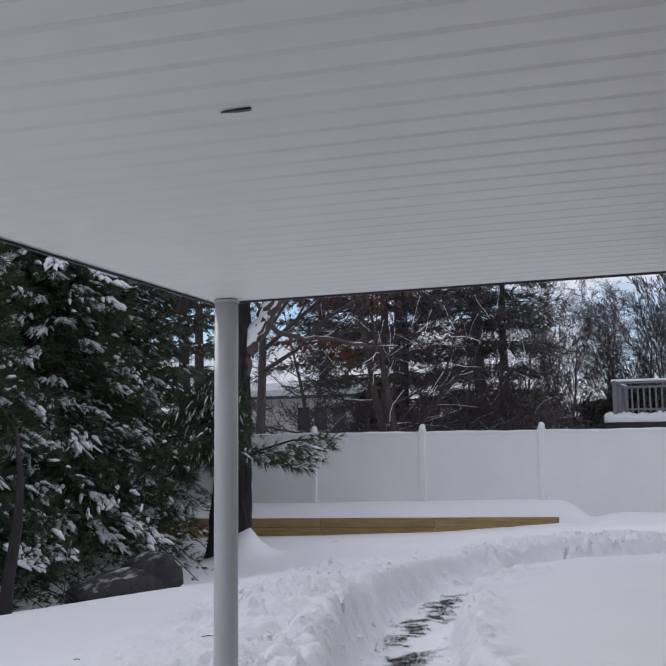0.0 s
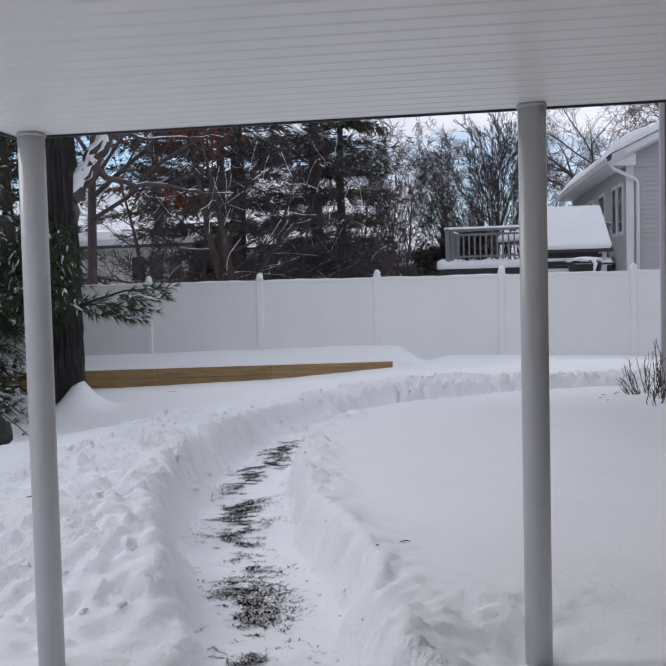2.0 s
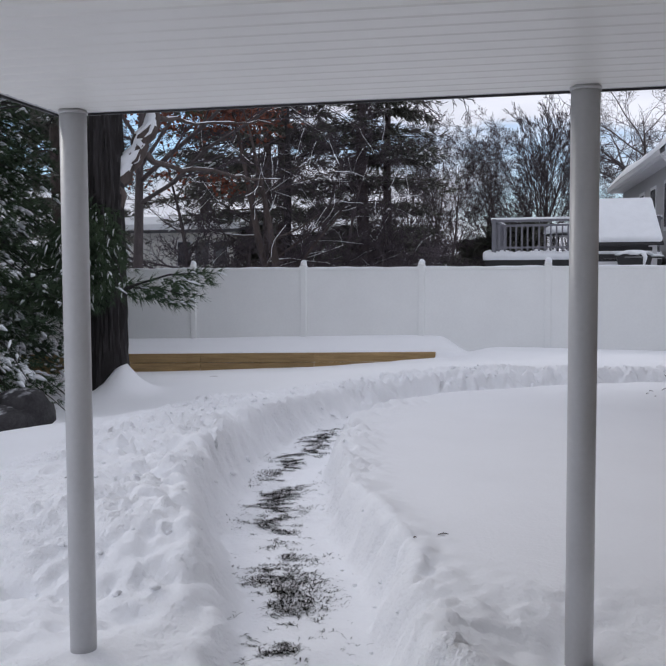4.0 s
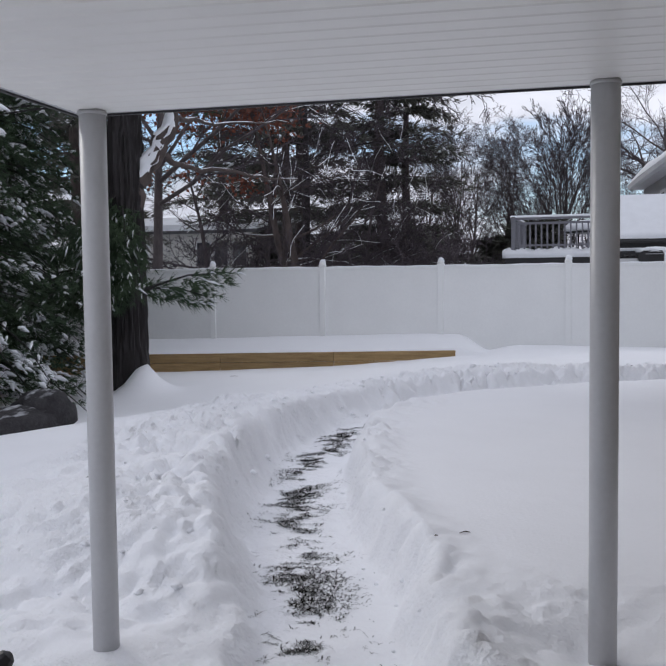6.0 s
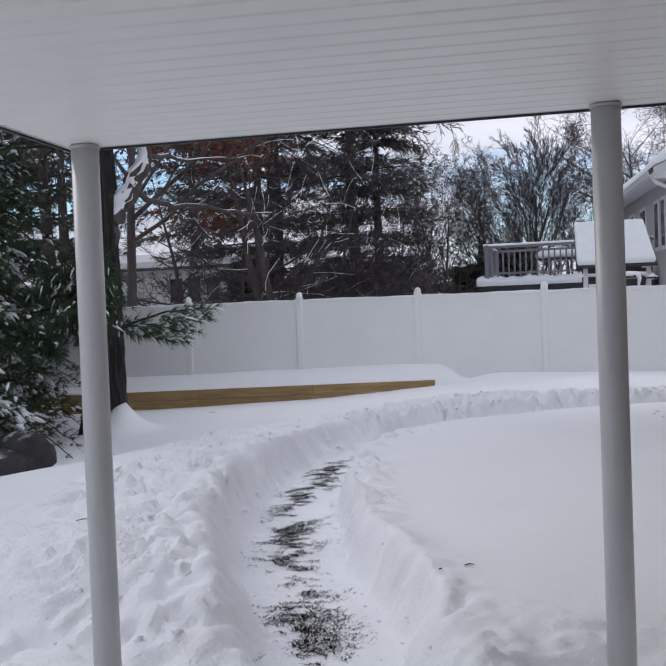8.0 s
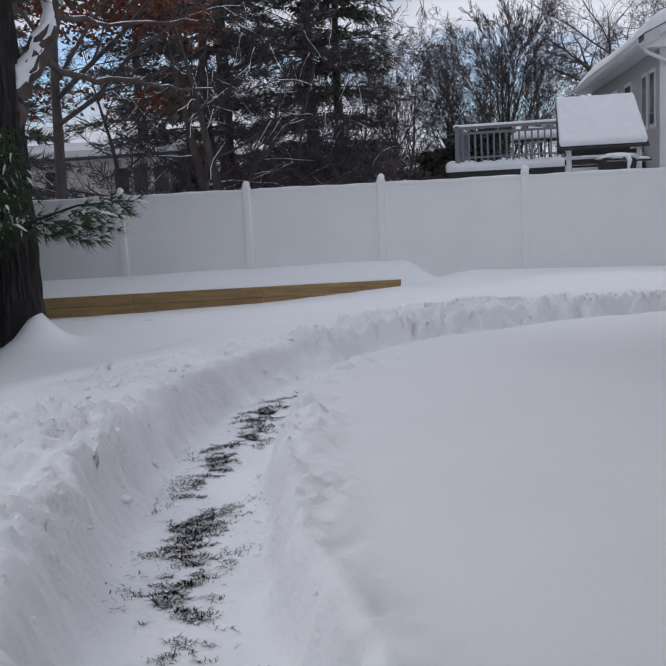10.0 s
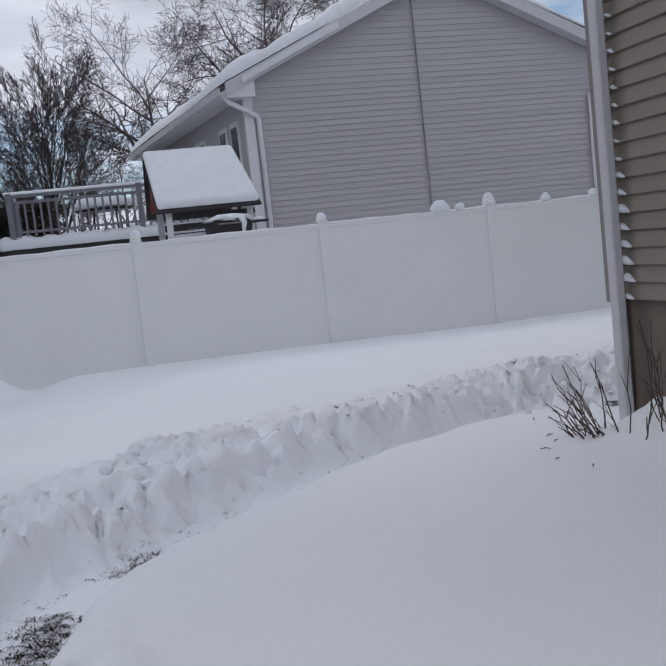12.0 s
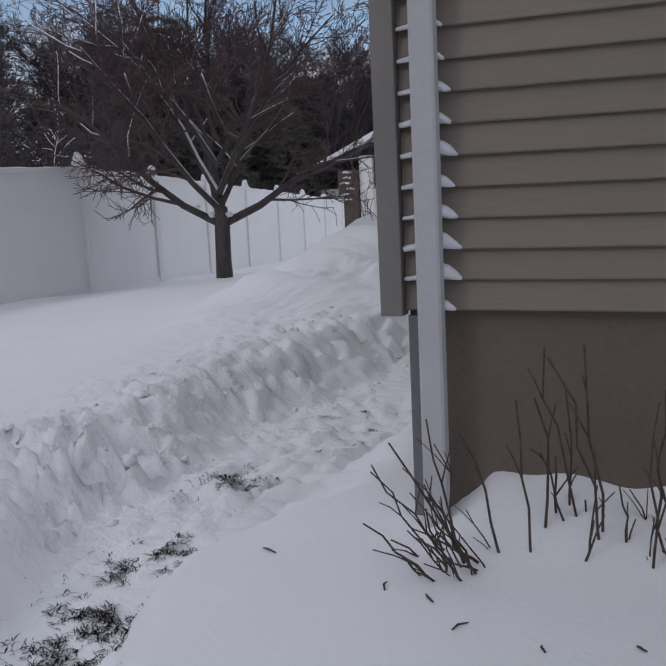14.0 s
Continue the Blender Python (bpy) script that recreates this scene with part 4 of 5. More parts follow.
cap = Build().blob((0, 0, 2.0), 0.36, 0.24, 0.11, rng, 0.25, 6, 14, -0.1)
cap.tube([(0.18, -0.2, 2.03), (0.22, -0.235, 1.95), (0.2, -0.24, 1.84), (0.19, -0.235, 1.74)], [0.05, 0.045, 0.03, 0.012], 8)
cap.blob((0.47, 0, 1.96), 0.14, 0.18, 0.06, rng, 0.25, 5, 10, -0.1)
part("snow_cap", cap, SNOW_SOFT, grill, "snow drooping over the lid", smooth=True)


# ---- trees ----
def rot_about(v, axis, ang):
    return Matrix.Rotation(ang, 3, axis) @ v


def grow(wood, twig, snow, p, d, length, r, level, top, rng, spec):
    """A branch, its bends, and the branches it bears."""
    segs = (7, 5, 4, 3, 2)[min(level, 4)]
    pts, radii, q = [Vector(p)], [r], Vector(p)
    d = Vector(d).normalized()
    dirs = [d.copy()]
    for i in range(segs):
        w = Vector((rng.uniform(-1, 1), rng.uniform(-1, 1), rng.uniform(-1, 1))) * spec["bend"] * (0.5 if level == 0 else 1)
        d = (d + w + Vector((0, 0, spec["up"] if level else 0.05))).normalized()
        q = q + d * (length / segs)
        pts.append(q.copy())
        dirs.append(d.copy())
        radii.append(r * (1 - 0.75 * (i + 1) / segs) if level else r * (1 - 0.94 * (i + 1) / segs))
    radii = [max(q, spec.get("least", 0.004)) for q in radii]
    sides = (9, 6, 4, 3, 3)[min(level, 4)]
    (wood if level <= 1 else twig).tube(pts, radii, sides, cap=(level == 0))
    if snow is not None and level in (1, 2) and rng.random() < spec.get("snow", 0):
        s0, s1 = 0, len(pts) - 1
        sp = [x + Vector((0, 0, radii[i] * 0.75)) for i, x in enumerate(pts[s0:s1 + 1])]
        if level == 2 and rng.random() < 0.4:
            sp = sp[:3]
        snow.tube(sp, [max(radii[i] * 0.72, 0.008) for i in range(len(sp))], 5)
    if level >= top:
        return
    n = spec["kids"][level]
    for k in range(n):
        t = spec["first"] + (1 - spec["first"]) * (k + rng.random()) / n if level == 0 else 0.2 + 0.8 * (k + rng.random()) / n
        f = t * segs
        i = min(int(f), segs - 1)
        base = pts[i].lerp(pts[i + 1], f - i)
        rr = radii[i] + (radii[i + 1] - radii[i]) * (f - i)
        ax = dirs[i].orthogonal().normalized()
        ax = rot_about(ax, dirs[i], rng.uniform(0, 6.283))
        nd = rot_about(dirs[i].copy(), ax, radians(rng.uniform(*spec["angle"][min(level, len(spec["angle"]) - 1)])))
        ln = length * spec["ratio"][level] * rng.uniform(0.7, 1.2) * (1.15 - 0.55 * t if level == 0 else 1.1 - 0.4 * t)
        grow(wood, twig, snow, base, nd, ln, rr * spec.get("thin", 0.55) * rng.uniform(0.8, 1.1), level + 1, top, rng, spec)


def bare_tree(name, label, at, spec, seed, height, radius, top=4, lean=(0, 0), bark=None, snow=False, group=""):
    t = thing(name, label, "tree", at, group=group)
    wood, twig, sn = Build(), Build(), Build() if snow else None
    rng = random.Random(seed)
    grow(wood, twig, sn, (0, 0, -0.2), (lean[0], lean[1], 1), height, radius, 0, top, rng, spec)
    part("trunk", wood, bark or BARK_DARK, t, smooth=True)
    tagged(part("crown", twig, TWIG, t, "fine bare twigs"), kind="stuff")
    if snow:
        tagged(part("snow_load", sn, SNOW_SOFT, t, "snow lying along the limbs", smooth=True), kind="stuff")
    return t


UPRIGHT = dict(bend=0.19, up=0.05, kids=(12, 8, 7, 3), first=0.34, angle=((22, 48), (28, 58), (30, 68)), ratio=(0.36, 0.5, 0.55, 0.6), thin=0.6, least=0.005)
SPREAD = dict(bend=0.2, up=0.07, kids=(12, 8, 7, 5), first=0.3, angle=((34, 68), (28, 58), (22, 55)), ratio=(0.62, 0.5, 0.46, 0.42), thin=0.62, least=0.008)
OPEN_CROWN = dict(bend=0.2, up=0.05, kids=(10, 9, 9, 5), first=0.42, angle=((30, 62), (35, 66), (35, 72)), ratio=(0.58, 0.5, 0.5, 0.55), thin=0.72, least=0.006)
FAN = dict(bend=0.07, up=0.05, kids=(24, 9, 7, 4), first=0.3, angle=((18, 46), (14, 34), (18, 42)), ratio=(0.62, 0.42, 0.46, 0.5), thin=0.5, least=0.0075)
THICKET = dict(bend=0.2, up=0.03, kids=(14, 7, 5, 3), first=0.06, angle=((25, 75), (30, 65), (30, 65)), ratio=(0.55, 0.55, 0.5, 0.5), thin=0.6, least=0.007)
THICKET_TALL = dict(bend=0.2, up=0.0, kids=(16, 7, 6, 3), first=0.15, angle=((45, 85), (30, 65), (30, 65)), ratio=(0.42, 0.5, 0.5, 0.5), thin=0.5, snow=0.14, least=0.005)


def tuft(b, p, d, length, n, rng, width):
    """A spray of needles round a direction."""
    d = d.normalized()
    o1 = d.orthogonal().normalized()
    o2 = d.cross(o1)
    for k in range(n):
        a = rng.uniform(0, 6.283)
        s = rng.uniform(0.25, 0.95)
        v = (d + (o1 * math.cos(a) + o2 * math.sin(a)) * s).normalized() * length * rng.uniform(0.7, 1.1)
        w = v.cross(Vector((rng.uniform(-1, 1), rng.uniform(-1, 1), rng.uniform(-1, 1))))
        w = w.normalized() * width if w.length > 1e-6 else o1 * width
        b.tri(p - w, p + w, p + v)


def conifer(name, label, at, seed, height, radius, trunk_r, first, boughs, tufts, needle_n, needle_len, needle_w, droop, snow_share, mat, lean=(0, 0), group="", cone=0.85, rise=0.15, layers=0, clump=1.0, bark=None):
    t = thing(name, label, "tree", at, group=group)
    rng = random.Random(seed)
    wood, limbs, green, sn = Build(), Build(), Build(), Build()
    n = 9
    axis = [Vector((lean[0] * i / n * height + 0.06 * math.sin(i * 1.3 + seed), lean[1] * i / n * height, -0.3 + (height + 0.3) * i / n)) for i in range(n + 1)]
    wood.tube(axis, [trunk_r * (1 + 0.5 * max(0, 1 - i)) * (1 - 0.93 * i / n) for i in range(n + 1)], 12)
    for k in range(boughs):
        f = first + (1 - first) * ((k + rng.random()) / boughs) ** 0.9
        if layers:
            f = min(0.995, (round(f * layers) + rng.uniform(-0.14, 0.14)) / layers)
        i = min(int(f * n), n - 1)
        base = axis[i].lerp(axis[i + 1], f * n - i)
        reach = radius * (1 - cone * (f - first) / (1 - first)) * rng.uniform(0.55, 1.1)
        a = rng.uniform(0, 6.283)
        out = Vector((math.cos(a), math.sin(a), 0))
        side = Vector((-math.sin(a), math.cos(a), 0))
        m = 5
        pts = [base + out * reach * j / m + Vector((0, 0, rise * reach * j / m - droop * reach * (j / m) ** 2)) + side * 0.05 * reach * math.sin(j + k) for j in range(m + 1)]
        limbs.tube(pts, [max(0.006, trunk_r * 0.14 * (1 - 0.85 * j / m)) for j in range(m + 1)], 4, cap=False)
        if clump > 1 and rng.random() < snow_share:
            g0 = rng.uniform(0.3, 0.6)
            g1 = min(1.0, g0 + rng.uniform(0.16, 0.3))
            for j in range(int(10 + 5 * reach)):
                g = rng.uniform(g0, g1)
                i2 = min(int(g * m), m - 1)
                q = pts[i2].lerp(pts[i2 + 1], g * m - i2) + side * rng.gauss(0, 0.06) * reach + Vector((0, 0, 0.03))
                ln = rng.uniform(0.09, 0.24)
                v = (out * rng.uniform(0.4, 1.0) + side * rng.uniform(-0.9, 0.9) + Vector((0, 0, -rng.uniform(0.2, 0.9)))).normalized() * ln
                w = rng.uniform(0.018, 0.042)
                bendy = [q, q + v * 0.3 + Vector((0, 0, w * 0.6)), q + v * 0.65 + Vector((0, 0, w * 0.3)), q + v]
                sn.tube(bendy, [w * 0.6, w * rng.uniform(0.8, 1.2), w * rng.uniform(0.6, 1.0), w * 0.25], 6)
        elif rng.random() < snow_share:
            steps = max(5, int(reach * 5))
            for j in range(steps):
                g = 0.35 + 0.65 * (j + rng.random()) / steps
                i2 = min(int(g * m), m - 1)
                q = pts[i2].lerp(pts[i2 + 1], g * m - i2) + side * rng.uniform(-1, 1) * 0.13 * reach * (1.1 - abs(g - 0.6))
                q.z += 0.02 - 0.05 * reach * rng.random()
                r = rng.uniform(0.02, 0.045) * (0.6 + 0.25 * reach)
                if rng.random() < 0.55:
                    e = q + (out * rng.uniform(0.5, 1.0) + side * rng.uniform(-0.7, 0.7) + Vector((0, 0, -rng.uniform(0.2, 0.7)))) * r * rng.uniform(2.5, 5.5)
                    sn.tube([q, q.lerp(e, 0.45) + Vector((0, 0, r * 0.4)), e], [r * 0.5, r * rng.uniform(0.55, 0.9), r * 0.2], 5)
                else:
                    sn.blob(q, r * rng.uniform(0.7, 1.7), r * rng.uniform(0.7, 1.7), r * rng.uniform(0.5, 0.9), rng, 0.55, 4, 6, -0.7)
        for j in range(tufts):
            g = 0.22 + 0.78 * (j + rng.random()) / tufts
            i2 = min(int(g * m), m - 1)
            p = pts[i2].lerp(pts[i2 + 1], g * m - i2)
            spread = reach * 0.34 * (1 - abs(g - 0.55))
            p = p + side * rng.uniform(-1, 1) * spread + Vector((0, 0, rng.uniform(-0.12, 0.05) * reach * 0.5))
            dv = out * 0.8 + side * rng.uniform(-0.9, 0.9) + Vector((0, 0, rng.uniform(-0.5, 0.35)))
            tuft(green, p, dv, needle_len * rng.uniform(0.75, 1.25), needle_n, rng, needle_w)
    part("trunk", wood, bark or BARK_PINE, t, smooth=True)
    tagged(part("bough_wood", limbs, bark or BARK_PINE, t), kind="stuff")
    tagged(part("crown", green, mat, t, "dense evergreen needles"), kind="stuff")
    if snow_share:
        tagged(part("snow_load", sn, SNOW_SOFT, t, "clumps of snow on the boughs", smooth=True), kind="stuff")
    return t


# evergreens beside the porch
g1 = "snow-laden evergreens beside the lawn"
near = dict(boughs=300, tufts=34, needle_n=13, needle_len=0.17, needle_w=0.0062, clump=1.75, droop=0.55, mat=NEEDLE, group=g1, cone=0.7)
conifer("pine_tree", "tall dark pine with drooping snowy boughs", (-4.3, 2.2, -0.45), 11, 5.6, 2.5, 0.14, 0.10, snow_share=0.45, **near)
pine_near = conifer("pine_tree", "dark green pine loaded with clumps of snow", (-4.9, 5.2, -0.5), 12, 7.0, 2.8, 0.17, 0.10, snow_share=0.5, **near)
conifer("pine_tree", "dark evergreen at the edge of the snowy lawn", (-4.4, -1.2, -0.3), 13, 5.0, 2.4, 0.15, 0.12, snow_share=0.14, **near)
conifer("pine_tree", "dense evergreen with snow on its lower boughs", (-6.6, 8.6, -0.5), 14, 9.0, 3.0, 0.2, 0.06, snow_share=0.25, **near)
for at, turn, sc in (((-6.2, 3.8), 110, 0.8), ((-6.1, 6.7), 260, 0.85), ((-7.2, 1.0), 190, 0.9), ((-7.4, 2.6), 70, 1.05), ((-7.6, -0.6), 150, 1.0), ((-8.6, 5.6), 220, 1.1), ((-5.6, 0.4), 300, 0.9), ((-6.4, -4.0), 30, 1.0), ((-9.2, 3.2), 10, 1.2), ((-9.6, 8.2), 80, 1.3), ((-8.2, 10.6), 140, 1.2)):
    copy_thing(pine_near, pose(*at, -0.35, 0, 0, turn) @ Matrix.Diagonal((sc, sc, sc, 1)))
slim = thing("sapling", "slim dark leaning sapling trunk", "tree", (-1.86, 0.9, -0.25), group=g1)
part("trunk", Build().tube([(0, 0, -0.1), (0.05, 0.03, 0.5), (0.1, 0.08, 1.0), (0.05, 0.16, 1.5), (-0.05, 0.2, 2.0)], [0.08, 0.062, 0.05, 0.036, 0.012], 8), BARK_PINE, slim, smooth=True)

# the big pine by the retaining wall
BIG_AT = (-3.12, 7.95, -0.35)
conifer("pine_tree", "big old pine with a thick dark furrowed trunk", BIG_AT, 21, 12.0, 2.6, 0.30, 0.40, 120, 18, 8, 0.17, 0.006, 0.25, 0.3, NEEDLE, lean=(0.002, 0.004), cone=0.5)
big = bpy.data.objects[[o.name for o in scene.objects if o.get("label", "").startswith("big old pine")][0]]
# plates of furrowed bark round the lower trunk
bark = Build()
rings, around = 150, 72
lev, ang = np.meshgrid(np.linspace(-0.3, 5.6, rings), np.linspace(0, 2 * math.pi, around, endpoint=False), indexing="ij")
flare = 0.315 - 0.012 * lev + 0.11 * np.exp(-np.clip(lev + 0.1, 0, 9) / 0.35) * (1 + 0.35 * np.cos(ang * 5 + 0.6))
cx, cy = np.cos(ang) * 2.6, np.sin(ang) * 2.6
rad_b = flare - 0.02 + 0.13 * np.abs(fbm(cx * 2.4 + 0.4 * lev, cy * 2.4 + lev * 0.6, 3, 141)) + 0.03 * fbm(cx * 5 + lev, cy * 5 + lev * 2.6, 2, 149)
bark.v = [(0.002 * z + r * math.cos(a), 0.004 * z + r * math.sin(a), z) for z, r, a in zip(lev.ravel(), rad_b.ravel(), ang.ravel())]
for i in range(rings - 1):
    for k in range(around):
        e = (k + 1) % around
        bark.f.append((i * around + k, i * around + e, (i + 1) * around + e, (i + 1) * around + k))
part("bark", bark, BARK_PINE, big, "furrowed dark bark")
limb, lsn = Build(), Build()
lr = random.Random(23)
for pts, r0 in (([(0.0, 0.05, 2.9), (0.12, 0.2, 3.5), (0.42, 0.35, 4.05), (0.64, 0.45, 4.5), (0.8, 0.5, 5.2), (0.95, 0.6, 6.6)], 0.25),
                ([(0.45, 0.35, 4.05), (0.17, 2.2, 4.0), (0.67, 3.1, 4.0), (1.17, 3.9, 3.93), (1.62, 4.4, 3.95)], 0.06),
                ([(0.65, 0.42, 4.7), (0.37, 2.4, 4.85), (1.07, 3.0, 4.95), (1.67, 3.7, 5.0)], 0.05)):
    fine_pts = []
    for a, c in zip(pts, pts[1:]):
        for k in range(4):
            v = Vector(a).lerp(Vector(c), k / 4)
            s = 0.05 if k or a != pts[0] else 0.0
            fine_pts.append(v + Vector((lr.uniform(-s, s), lr.uniform(-s, s), lr.uniform(-s, s))))
    fine_pts.append(Vector(pts[-1]))
    m = len(fine_pts)
    rad = [r0 * (1 - 0.75 * i / (m - 1)) * lr.uniform(0.88, 1.1) for i in range(m)]
    limb.tube(fine_pts, rad, 8)
    if r0 > 0.1:
        run = range(3, m - 2)
        lsn.tube([(fine_pts[i].x + 0.1 * rad[i], fine_pts[i].y - (0.42 + 0.12 * math.sin(i * 2.3)) * rad[i], fine_pts[i].z + 0.15 * rad[i]) for i in run], [rad[i] * lr.uniform(0.55, 0.8) for i in run], 14)
        lsn.v = [(a + lr.uniform(-0.035, 0.035), c + lr.uniform(-0.045, 0.045), z + lr.uniform(-0.03, 0.03)) for a, c, z in lsn.v]
        continue
    lsn.tube([(q.x, q.y - 0.35 * rad[i], q.z + rad[i] * 0.55) for i, q in enumerate(fine_pts[2:], 2)], [rad[i] * lr.uniform(0.3, 0.75) for i in range(2, m)], 7)
part("limb", limb, BARK_GREY, big, "grey forked limbs", smooth=True)
tagged(part("limb_snow", lsn, SNOW_SOFT, big, "snow lying along the limbs", smooth=True), kind="stuff")

# the low bough with long needles in front of the fence, and green boughs round the trunk
rng = random.Random(77)
bw, bg, bs = Build(), Build(), Build()
for (x0, y0, z0), (x1, y1, z1), n in (((1.37, -1.95, 1.75), (2.52, -1.4, 1.98), 70), ((1.37, -1.95, 1.75), (2.17, -1.5, 1.62), 60), ((0.1, -0.1, 2.5), (1.37, -1.95, 1.75), 60),
                                      ((0.0, -0.2, 2.3), (-1.2, -1.9, 1.35), 120), ((0.0, -0.2, 2.0), (-0.5, -2.2, 1.5), 120), ((0.0, -0.2, 2.8), (0.9, -1.2, 2.2), 90),
                                      ((0.0, -0.2, 2.2), (-1.6, -1.2, 1.7), 120), ((0.0, -0.2, 2.4), (0.2, -1.9, 1.9), 110), ((0.0, -0.3, 3.0), (0.35, -0.95, 1.75), 300), ((0.0, -0.3, 2.7), (-0.4, -1.1, 1.4), 300),
                                      ((-0.1, -0.3, 2.5), (0.3, -0.9, 1.55), 260), ((0.0, -0.3, 3.3), (-0.5, -1.0, 2.3), 240), ((0.1, -0.3, 3.2), (0.5, -0.9, 2.5), 90)):
    a, c = Vector((x0, y0, z0)), Vector((x1, y1, z1))
    bw.tube([a, a.lerp(c, 0.5) + Vector((0, 0, 0.08)), c], [0.022, 0.014, 0.005], 5)
    for k in range(n):
        f = 0.1 + 0.9 * rng.random() ** 0.8
        p = a.lerp(c, f) + Vector((rng.uniform(-1, 1), rng.uniform(-1, 1), rng.uniform(-0.7, 0.35))) * 0.22
        tuft(bg, p, (c - a).normalized() + Vector((rng.uniform(-0.6, 0.6), rng.uniform(-0.6, 0.6), rng.uniform(-0.7, 0.1))), 0.2, 14, rng, 0.006)
        if rng.random() < 0.16:
            e = p + (c - a).normalized() * rng.uniform(0.04, 0.14) + Vector((rng.uniform(-0.06, 0.06), rng.uniform(-0.06, 0.06), -rng.uniform(0.02, 0.09)))
            bs.tube([p, p.lerp(e, 0.4) + Vector((0, 0, 0.012)), e], [0.012, rng.uniform(0.012, 0.024), 0.005], 5)
tagged(part("low_bough", bw, BARK_PINE, big), kind="stuff")
tagged(part("low_needles", bg, NEEDLE, big, "long green needle sprays"), kind="stuff")
tagged(part("low_snow", bs, SNOW_SOFT, big, "clumps of snow on the low bough", smooth=True), kind="stuff")

# dark woods behind the fence
g2 = "dark evergreens behind the fence"
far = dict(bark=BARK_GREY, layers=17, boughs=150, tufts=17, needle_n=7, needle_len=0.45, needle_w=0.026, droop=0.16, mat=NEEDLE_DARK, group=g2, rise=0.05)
e1 = conifer("spruce_tree", "broad dark spruce with snow-streaked layers", (-2.6, 24.2, -0.3), 31, 15.0, 3.6, 0.26, 0.12, snow_share=0.4, cone=0.72, **far)
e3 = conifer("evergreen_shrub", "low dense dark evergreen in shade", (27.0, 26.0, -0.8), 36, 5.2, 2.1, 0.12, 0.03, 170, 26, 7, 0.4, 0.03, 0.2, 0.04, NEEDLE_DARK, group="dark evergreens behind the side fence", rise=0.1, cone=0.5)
for k in range(16):
    copy_thing(e3, pose(22.5 + 1.15 * k, 29.5 - 0.62 * k + 0.8 * math.sin(k * 2.7), -0.8, 0, 0, 53 * k) @ Matrix.Diagonal((1, 1, 0.85 + 0.2 * math.sin(k * 1.9), 1)))
for k in range(12):
    copy_thing(e3, pose(-15.0 + 1.55 * k, 30.5 + 1.2 * math.sin(k * 2.7), -0.8, 0, 0, 53 * k) @ Matrix.Diagonal((1, 1, 0.72 + 0.12 * math.sin(k * 1.9), 1)))
e2 = conifer("spruce_tree", "tall dark evergreen with a bare lower trunk", (-5.0, 21.6, -0.3), 32, 14.0, 3.2, 0.2, 0.28, snow_share=0.3, cone=0.6, **far)
for ob, at, turn, sc in ((e1, (-6.4, 27.0), 130, 1.0), (e1, (-2.0, 25.4), 77, 0.85), (e1, (-14.0, 24.0), 40, 1.1), (e1, (-12.5, 34.0), 10, 1.1), (e1, (-17.5, 31.0), 95, 1.2), 
                         (e1, (-18.0, 20.0), 170, 1.1), (e2, (32.0, 30.3), 20, 0.62), (e1, (36.5, 24.5), 190, 0.55), (e2, (40.0, 27.0), 60, 0.6), (e2, (29.5, 36.0), 160, 0.5)):
    copy_thing(ob, pose(*at, -0.3, 0, 0, turn) @ Matrix.Diagonal((sc * (1.6 if at[0] > 20 else 1), sc * (1.6 if at[0] > 20 else 1), sc, 1)))

# two grey trunks with crooked snowy limbs close behind the fence
CROOK = dict(bend=0.22, up=0.0, kids=(9, 6, 5, 3), first=0.2, angle=((55, 95), (30, 65), (30, 65)), ratio=(0.36, 0.5, 0.5, 0.5), thin=0.42, snow=0.4, least=0.005)
for at, seed, tall, r in (((-3.42, 17.3, -0.3), 44, 7.5, 0.15), ((-2.92, 17.0, -0.3), 45, 6.8, 0.16)):
    bare_tree("bare_tree", "grey trunk with crooked snow-lined limbs", at, CROOK, seed, tall, r, 4, bark=BARK_GREY, group="bare winter trees behind the gardens", snow=True)

# oak that kept its rusty leaves
oak = bare_tree("oak_tree", "oak with clinging rust-brown leaves and snowy limbs", (-6.2, 15.2, -0.2), SPREAD, 41, 11.0, 0.16, 3, snow=False)
rng = random.Random(42)
lv = Build()
for c, n, r in (((1.6, 1.6, 6.2), 620, 1.0), ((0.5, 1.5, 6.3), 520, 1.0), ((2.5, 1.9, 6.0), 260, 0.7), ((-0.6, 1.5, 6.4), 380, 0.9), ((1.6, 1.8, 4.2), 90, 0.5), ((0.2, 1.5, 4.5), 60, 0.6), ((-1.0, 1.2, 4.4), 60, 0.6)):
    for k in range(n):
        p = Vector(c) + Vector((rng.gauss(0, r * 0.6), rng.gauss(0, r * 0.6), rng.gauss(0, r * 0.38)))
        u = Vector((rng.uniform(-1, 1), rng.uniform(-1, 1), rng.uniform(-1, 1))).normalized()
        v = u.orthogonal().normalized() * 0.045
        lv.quad(p - u * 0.075, p + v, p + u * 0.075, p - v)
tagged(part("leaves", lv, RUST_LEAF, oak, "dry rust-brown leaves"), kind="stuff")

# bare woods to the right of the evergreens and behind the houses
g3 = "bare winter trees behind the gardens"
b1 = bare_tree("bare_tree", "bare winter tree with many fine upright branches", (0.6, 33.0, -0.3), UPRIGHT, 51, 7.2, 0.11, 4, group=g3)
b2 = bare_tree("bare_tree", "bare tree whose grey branches fan upwards", (2.8, 33.0, -0.3), FAN, 52, 6.6, 0.19, 4, group=g3)
b3 = bare_tree("bare_tree", "spreading bare oak against the cloudy sky", (6.7, 36.0, -0.3), OPEN_CROWN, 53, 9.0, 0.23, 4, group=g3)
